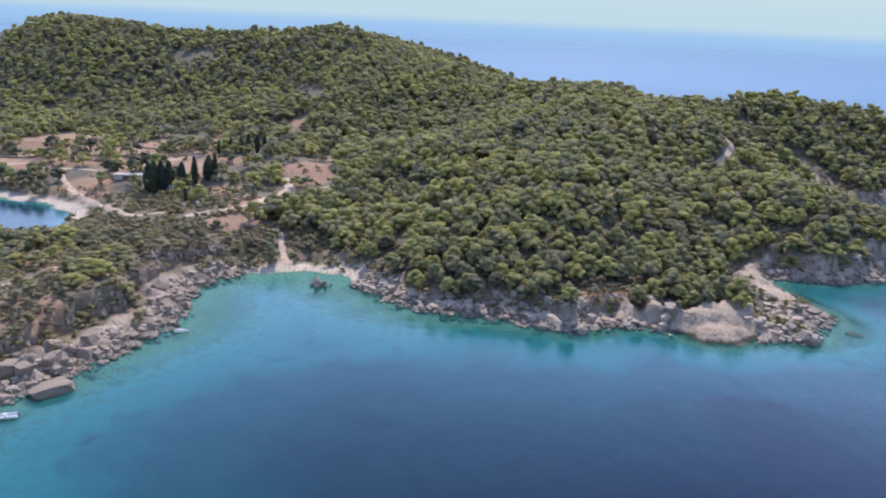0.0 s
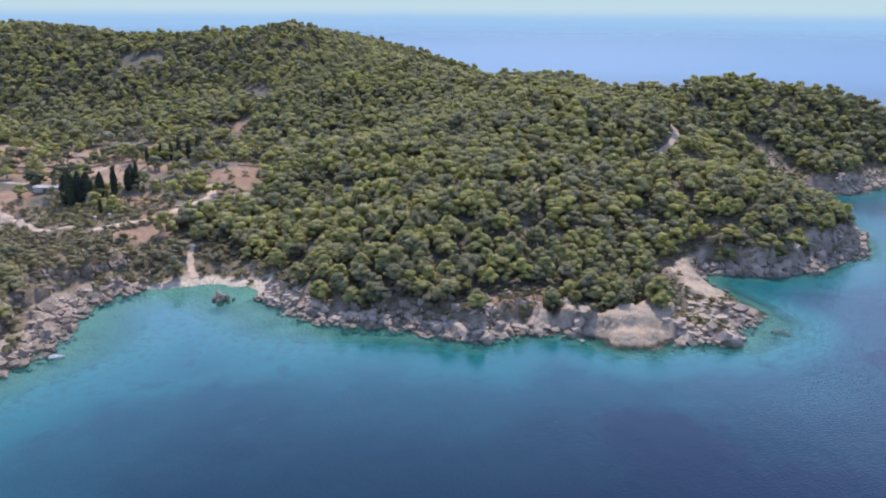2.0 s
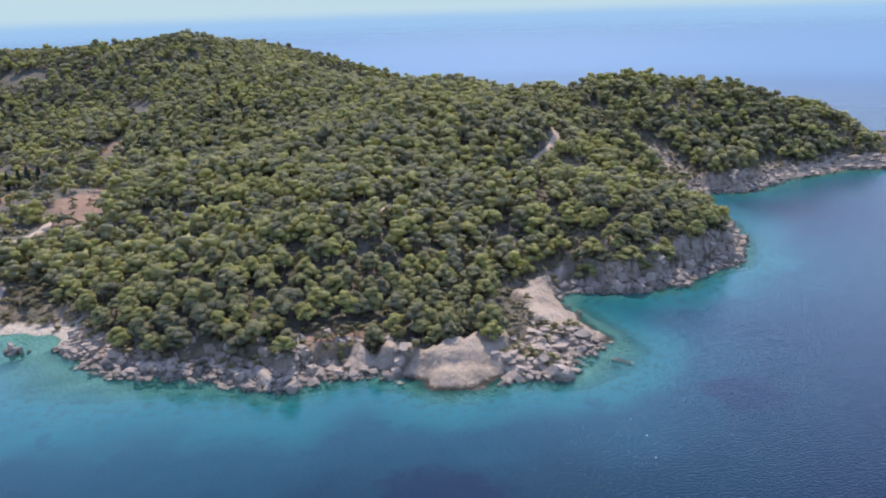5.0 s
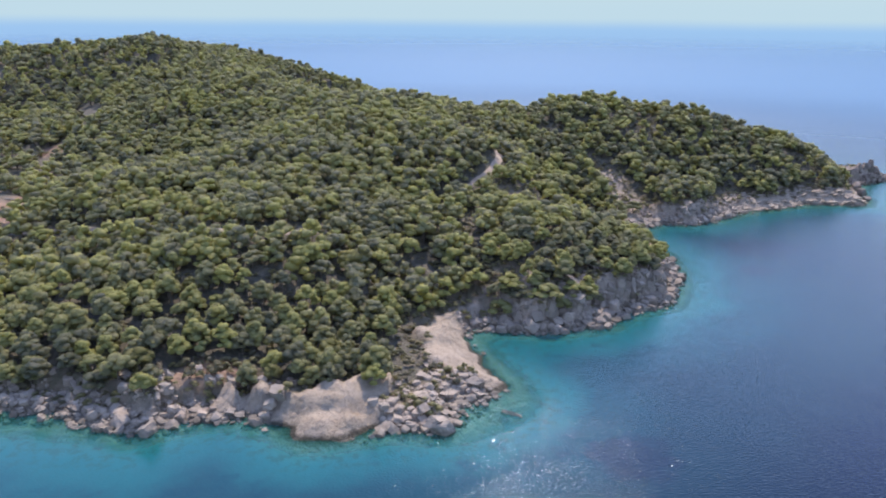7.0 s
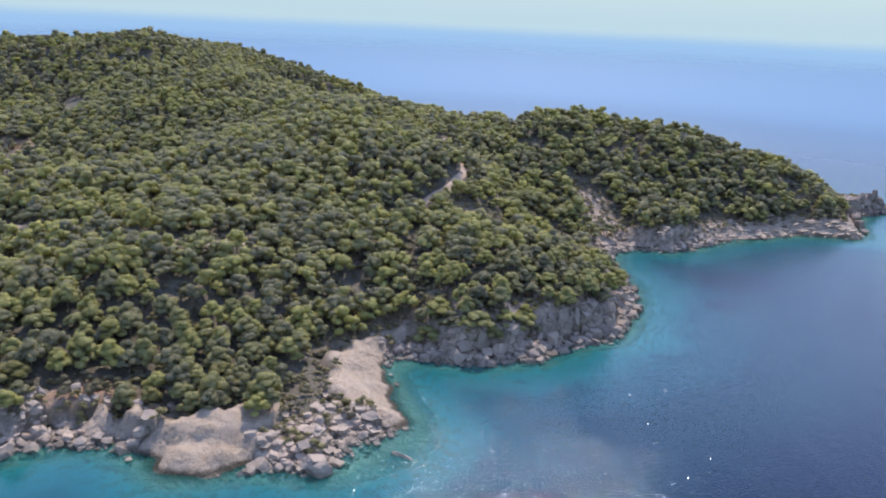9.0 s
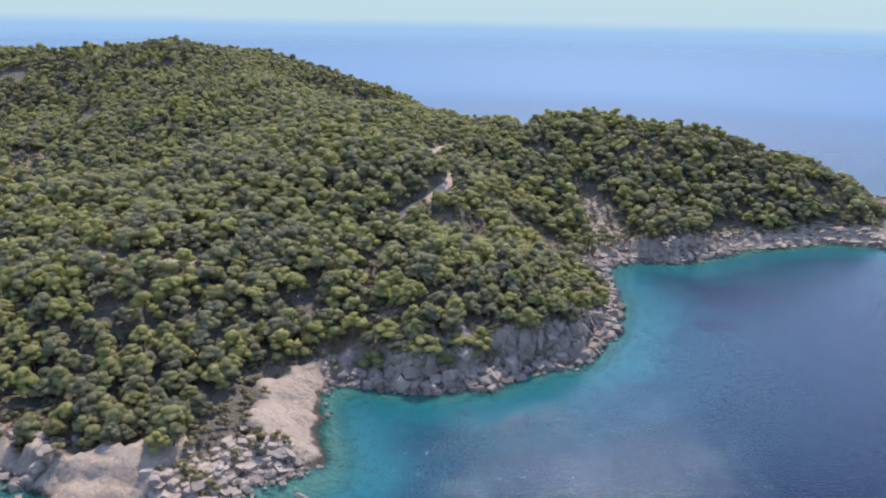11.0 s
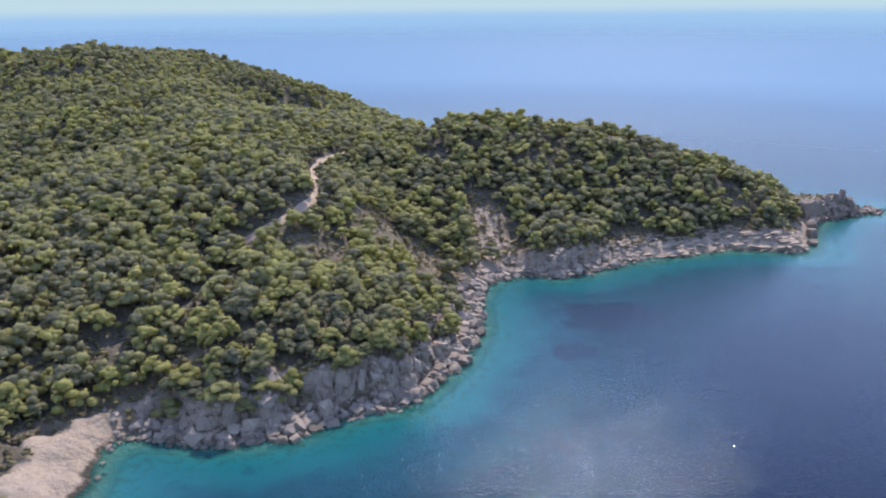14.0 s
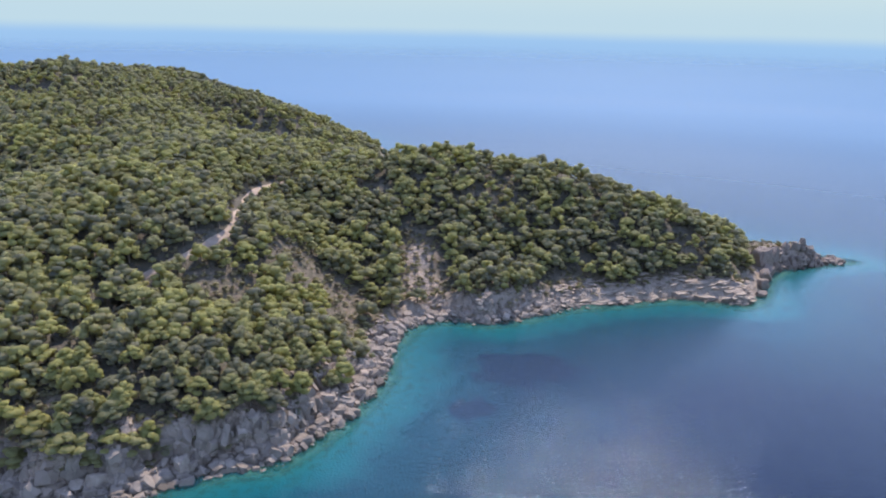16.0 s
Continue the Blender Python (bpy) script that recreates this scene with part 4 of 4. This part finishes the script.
# upright joints and buttresses in the face of the eastern point
p = np.concatenate([cliff_line(116, 164, 236, 300, 3.4, h, 51 + k) for k, h in enumerate((4.4, 6.6))])
high = on_ground(p[:, 0], p[:, 1])
v, f, t = spread(slabby, p[:, 0], p[:, 1], high - 1.9, r.uniform(1.8, 3.2, len(p)), r.uniform(2.4, 3.8, len(p)), 52)
tagged(new("cliff_face", mesh_from("cliff_face", v, f, False, M_ROCK)), "jointed grey limestone face of the point", "rocks", kind="stuff")
p = shore_points(2600, 53, -1.8, 4.2)
p = p[(p[:, 0] > 100) & (p[:, 0] < 172) & (p[:, 1] > 236) & (p[:, 1] < 358)]
size = 0.4 + 1.9 * r.uniform(0, 1, len(p)) ** 3.2
v, f, t = spread(blocks, p[:, 0], p[:, 1], np.maximum(on_ground(p[:, 0], p[:, 1]), -0.4) + size * 0.2, size, size * 0.85, 54)
tagged(new("fallen_blocks", mesh_from("fallen_blocks", v, f, False, M_ROCK)), "large fallen limestone blocks under the cliff", "rocks", kind="stuff")


def great_rock(name, x, y, size, turn, seed, label, lean=0.0, sink=0.3, top=1.0, material=M_ROCK):
    """One large rock with a shape of its own."""
    v, f = boulder_arrays(seed, 4)
    v = v / np.abs(v).max(0) * np.array(size) * 0.5
    v[:, 2] = np.where(v[:, 2] > top * size[2] * 0.5, top * size[2] * 0.5 + (v[:, 2] - top * size[2] * 0.5) * 0.15, v[:, 2])
    ob = new(name, mesh_from(name, v, f, False, material))
    base = max(float(on_ground(x, y)), -0.6)
    ob.matrix_world = pose(x, y, base + size[2] * (0.5 - sink), lean, 0, turn)
    return tagged(ob, label, "rock")


great_rock("ledge_rock", -76.2, 139.2, (10.5, 5.5, 5.0), 50, 201, "great flat-topped limestone block standing in the water", 0, 0.3, 0.5, M_TAN)
for k, (x, y, s) in enumerate([(-81.5, 155, 5.0), (-85.5, 157.5, 4.0), (-77.5, 156, 4.2), (-79, 161, 3.4), (-85.5, 149.5, 5.4), (-81, 149, 4.4), (-84.5, 144, 3.8), (-75, 165, 2.8), (-72.5, 178, 3.0), (-70.5, 183, 3.4), (-68.5, 186, 2.8), (-88, 145, 4.6), (-90, 151, 3.4)]):
    great_rock("boulder", x, y, (s * 1.15, s, s * 0.8), k * 57, 230 + k, "big tumbled brown boulder below the cliff terrace", material=M_TAN)
for k, (x, y, wide, deep, tall) in enumerate([(-39.9, 212, 1.7, 1.5, 2.8), (-38.7, 212, 2.0, 1.7, 5.0), (-37.5, 211.5, 1.9, 1.6, 4.2), (-36.3, 211.8, 1.6, 1.4, 3.2), (-38.1, 210.8, 2.6, 1.5, 2.2), (-34.9, 212.6, 1.4, 1.1, 1.8)]):
    great_rock("islet_rock", x, y, (wide, deep, tall), 20 + 50 * k, 205 + 40 * k, "jagged grey rock standing off the small beach", 8 - 4 * k)
great_rock("reef_rock", 102.3, 195.2, (5.4, 2.4, 1.7), -35, 208, "low reef rock awash beyond the spit")
great_rock("boulder", -64.1, 184.3, (1.2, 1.0, 1.0), 30, 209, "small dark rock breaking the surface")
great_rock("boulder", 137.4, 250.6, (3.8, 3.0, 2.6), 15, 210, "pale flat-topped boulder at the foot of the cliff")
great_rock("boulder", 147, 261.5, (4.4, 3.6, 3.4), 15, 211, "large grey boulder at the point's foot")
great_rock("boulder", 151, 261.5, (3.4, 3, 2.4), 60, 212, "large grey boulder at the point's foot")
great_rock("boulder", 121.5, 245, (5.0, 4.0, 5.0), 40, 213, "large cracked grey boulder below the cliff")
great_rock("boulder", 126.5, 246, (3.6, 3.0, 3.4), 10, 216, "large cracked grey boulder below the cliff")
great_rock("boulder", 135.2, 253.6, (3.2, 2.8, 5.2), 70, 217, "tall pale boulder leaning on the cliff")
great_rock("boulder", 156, 271, (3.6, 3.2, 2.6), 30, 218, "large grey boulder at the point's foot")
for k, (x, y, wide, deep, crest, turn) in enumerate([(286, 433, 8, 7, 10, 20), (290, 437.5, 6, 5.5, 9.6, 60), (293.5, 441, 4.4, 4.4, 6.2, 35), (301.2, 446, 4.4, 4.4, 9.6, 80), (303.8, 447.5, 3.4, 3.2, 11.2, 10), (306.5, 449, 4.2, 4, 7.2, 15), (310, 450.5, 4.6, 4, 4.4, 25), (315, 452.5, 6, 3.6, 2.2, 20), (320, 454.5, 5, 2.6, 1.3, 25), (281.5, 411, 4.5, 4, 3.4, 10), (284.5, 421, 6, 5, 4.6, 70), (279, 401.5, 4.5, 3.6, 2.4, 30), (287, 428, 5, 5, 4.4, 50)]):
    tall = (crest - max(float(on_ground(x, y)), -0.6)) / 0.72
    if tall > 0.8:
        great_rock("cape_rock", x, y, (wide, deep, tall), turn, 214 + k * 3, "rugged brown limestone crag at the end of the cape", (k * 37) % 23 - 11, 0.28, material=M_BROWN)
q = np.random.default_rng(71)
t = q.uniform(0, 1, 150)
p = np.stack([285 + 36 * t, 433 + 22.5 * t], 1) + q.normal(size=(150, 2)) * np.array([1.2, 2.0])
rise = (0.2 + 4.0 * np.exp(-((p[:, 0] - 289) / 4.5) ** 2) + 5.0 * np.exp(-((p[:, 0] - 303.5) / 2.6) ** 2)) * q.uniform(0, 1, 150) * np.exp(-(np.abs(p[:, 1] - 433 - 22.5 * t) / 3) ** 2)
size = q.uniform(0.7, 1.9, 150)
v, f, t = spread(blocks, p[:, 0], p[:, 1], np.maximum(on_ground(p[:, 0], p[:, 1]), -0.3) + rise, size, size * q.uniform(0.8, 1.5, 150), 72)
tagged(new("cape_crag", mesh_from("cape_crag", v, f, False, M_BROWN)), "splintered brown limestone over the cape's end", "rocks", kind="stuff")
# thin pale beds stepping down to the water along the cape
q = np.random.default_rng(73)
line = np.array([(210, 373), (225, 380.5), (248, 391.5), (262, 391.5), (271, 389.5), (276, 398)])
leg = np.hypot(*np.diff(line, axis=0).T)
along = np.concatenate([[0], np.cumsum(leg)])
vs, fs, n = [], [], 0
for k in range(240):
    d = q.uniform(0, along[-1])
    i = int(np.searchsorted(along, d) - 1)
    way = (line[i + 1] - line[i]) / leg[i]
    x, y = line[i] + way * (d - along[i]) + np.array([-way[1], way[0]]) * q.uniform(-0.8, 11)
    z = float(on_ground(x, y))
    if z < -0.4 or z > 7.5:
        continue
    v, f = STONES[q.integers(0, len(STONES))]
    v = v * np.array([q.uniform(1.2, 3.6), q.uniform(0.7, 2.0), q.uniform(0.22, 0.6)])
    turn = math.radians(24 + q.normal() * 17)
    v = np.stack([v[:, 0] * math.cos(turn) - v[:, 1] * math.sin(turn), v[:, 0] * math.sin(turn) + v[:, 1] * math.cos(turn), v[:, 2] + v[:, 0] * q.uniform(-0.02, 0.16)], 1)
    vs.append(v + np.array([x, y, z - 0.02])), fs.append(f + n)
    n += len(v)
tagged(new("rock_ledges", mesh_from("rock_ledges", np.concatenate(vs), np.concatenate(fs), False, M_PALE)), "thin pale limestone beds stepping down to the water", "rocks", kind="stuff")
LOW_PINES = [(247, 414), (249.5, 410), (247, 405.5), (243.5, 403), (238.5, 402.5), (251.5, 405), (279.5, 428), (276, 421), (109, 247), (112.5, 246), (116, 245.8), (119.5, 247.5), (123, 249.5), (114, 250), (126, 252), (106, 250), (130, 255), (140, 264), (104, 246)]
for dx, (x, y) in enumerate(LOW_PINES + [(-126, 217), (-123, 223), (-118, 230), (-116, 243), (-103, 231), (-95, 209), (-119, 203), (-112, 202), (-112, 210), (-100, 196), (-95, 192), (-91, 188), (-95, 206), (-90, 205), (-88, 187), (-81, 184), (-96, 226), (-123, 242), (-108, 236), (-110, 225), (-104, 222), (-130, 228), (-112, 217), (-90, 177), (-117, 196), (-124, 208), (-86, 199)]):
    q = np.random.default_rng(300 + dx)
    v, f = crown(300 + dx, 12, 2, 60)
    tree = new("bushy_pine")
    tree.matrix_world = pose(x, y, float(on_ground(x, y)), 0, 0, q.uniform(0, 360))
    child("crown", mesh_from("bushy_crown", v * np.array([1, 1, 0.62]) * q.uniform(5.5, 9.5) + np.array([0, 0, -0.4]), f, True, M_PINE, tint=np.full(len(v), 0.5)), tree)
    v, f = tube([(0, 0, -0.4), (0.1, 0, 1.2), (0.2, 0.1, 2.6)], (0.22, 0.16, 0.08))
    child("trunk", mesh_from("bushy_trunk", v, f, True, M_BARK), tree)
    tagged(tree, "low spreading yellow-green pine on the dry promontory" if x < 0 else "low spreading pine rooted at the cliff edge", "tree", "low pines on the promontory" if x < 0 else "pines above the shore")


# ---- boat, walls and huts ----
M_HULL, M_RUBBER = plain("white_hull", (0.62, 0.63, 0.62), 0.35, 0.1, 3), plain("grey_rubber", (0.22, 0.23, 0.25), 0.5, 0.2, 3)
M_WALL, M_TILE, M_STONE = plain("whitewash", (0.46, 0.43, 0.39), 0.85, 0.15, 1.2), plain("pale_roofing", (0.30, 0.29, 0.28), 0.8, 0.2, 1.5), plain("dry_stone", (0.40, 0.34, 0.27), 0.95, 0.4, 1.8)


def part(name, bm, material, parent, label=""):
    me = bpy.data.meshes.new(name)
    bm.to_mesh(me)
    bm.free()
    me.materials.append(material)
    ob = new(name, me)
    ob.parent = parent
    return tagged(ob, label)


def block(size, at, bevel=0.03, turn=0.0):
    bm = bmesh.new()
    bmesh.ops.create_cube(bm, size=1, matrix=Matrix.Translation(at) @ Matrix.Rotation(turn, 4, "Z") @ Matrix.Diagonal((*size, 1)))
    if bevel:
        bmesh.ops.bevel(bm, geom=bm.edges[:], offset=bevel, segments=2, affect="EDGES")
    return bm


def motorboat(x, y, turn, label, scale=1.0):
    boat = new("motorboat")
    boat.matrix_world = pose(x, y, 0, 0, 0, turn) @ Matrix.Diagonal((scale, scale, scale, 1))
    bm = bmesh.new()
    rows = []
    for t in np.linspace(0, 1, 12):
        w = 0.95 * (1 - max(0, t - 0.45) ** 2 * 3.2)
        xx = -2.3 + 4.8 * t
        lift = 0.35 * max(0, t - 0.5) ** 2
        rows.append([bm.verts.new((xx, yy * max(w, 0.02), zz + lift)) for yy, zz in ((-1, 0.62), (-0.92, 0.2), (-0.5, -0.18), (0, -0.3), (0.5, -0.18), (0.92, 0.2), (1, 0.62), (0.86, 0.62), (0.78, 0.15), (0, 0.08), (-0.78, 0.15), (-0.86, 0.62))])
    for a, b in zip(rows, rows[1:]):
        for k in range(12):
            bm.faces.new((a[k], a[(k + 1) % 12], b[(k + 1) % 12], b[k]))
    bm.faces.new(rows[0]), bm.faces.new(rows[-1][::-1])
    part("hull", bm, M_HULL, boat)
    for at in (-0.9, 0.5):
        part("seat", block((0.35, 1.5, 0.08), (at, 0, 0.42)), M_RUBBER, boat, "grey bench seat")
    part("console", block((0.5, 0.7, 0.7), (-0.2, 0, 0.5), 0.06), M_HULL, boat)
    part("outboard_motor", block((0.4, 0.35, 0.75), (-2.5, 0, 0.62), 0.08), M_RUBBER, boat, "dark outboard motor")
    tagged(boat, label, "boat")


motorboat(-79.6, 128.0, 200, "small white motorboat moored off the rocks")
motorboat(-62.8, 173.0, 15, "small pale motorboat moored beside the stony shore", 0.7)


def hut(x, y, turn, size, label, open_side=True):
    house = new("hut")
    house.matrix_world = pose(x, y, float(on_ground(x, y)) - 0.3, 0, 0, turn)
    w, d, h = size
    part("wall", block((w, 0.3, h), (0, d / 2 - 0.15, h / 2)), M_WALL, house)
    part("wall", block((0.3, d - 0.62, h), (-w / 2 + 0.15, -0.0, h / 2)), M_WALL, house)
    part("wall", block((0.3, d - 0.62, h), (w / 2 - 0.15, -0.0, h / 2)), M_WALL, house)
    third = w / 3
    part("wall", block((third, 0.3, h), (-third, -d / 2 + 0.15, h / 2)), M_WALL, house)
    part("wall", block((third, 0.3, h), (third, -d / 2 + 0.15, h / 2)), M_WALL, house)
    part("door", block((third - 0.04, 0.08, h - 0.3), (0, -d / 2 + 0.2, h / 2 - 0.15)), M_BARK, house, "brown wooden door")
    part("roof", block((w + 0.6, d + 0.6, 0.22), (0, 0, h + 0.115)), M_TILE, house)
    tagged(house, label, "building")


hut(-131, 308, 4, (10.5, 4.2, 1.9), "long low white building under a flat grey roof")
hut(-115, 293, 10, (1.8, 1.6, 1.9), "tiny whitewashed hut below the cypresses")
hut(-107, 289, -5, (1.6, 1.5, 1.7), "tiny whitewashed hut below the cypresses")
for x, y in [(-93, 262), (-88.5, 262.5)]:
    post = new("gate_pillar")
    post.location = (x, y, float(on_ground(x, y)) - 0.2)
    part("shaft", block((0.7, 0.7, 2.0), (0, 0, 1.0)), M_WALL, post)
    part("cap", block((0.9, 0.9, 0.18), (0, 0, 2.09)), M_WALL, post)
    tagged(post, "whitewashed masonry pillar beside the dirt road", "pillar", "pillars by the road")


def dry_wall(points, tall):
    """A rough terrace wall of field stones, draped over the ground."""
    pts = np.array(points, float)
    r = np.random.default_rng(int(abs(pts[0, 0])))
    pieces = []
    for a, b in zip(pts, pts[1:]):
        for t in np.arange(0, 1, 0.55 / np.hypot(*(b - a))):
            for k in range(3):
                x, y = a + (b - a) * t + r.uniform(-0.15, 0.15, 2)
                v, f = STONES[r.integers(0, len(STONES))]
                pieces.append((v * np.array([0.42, 0.36, tall / 4.4]) + np.array([x, y, float(on_ground(x, y)) + tall * (k + 0.3) / 3]), f))
    v, f = join(pieces)
    tagged(new("terrace_wall", mesh_from("terrace_wall", v, f, False, M_STONE)), "low dry-stone terrace wall on red soil", "wall")


dry_wall([(-215, 362), (-190, 356), (-165, 352), (-140, 350)], 1.0)
dry_wall([(-205, 384), (-175, 378), (-150, 374), (-120, 372)], 1.0)
dry_wall([(-160, 340), (-135, 343), (-112, 346)], 1.0)
dry_wall([(-64, 327), (-50, 324), (-36, 328)], 0.9)
dry_wall([(-88, 263), (-80, 277), (-74, 292)], 0.9)
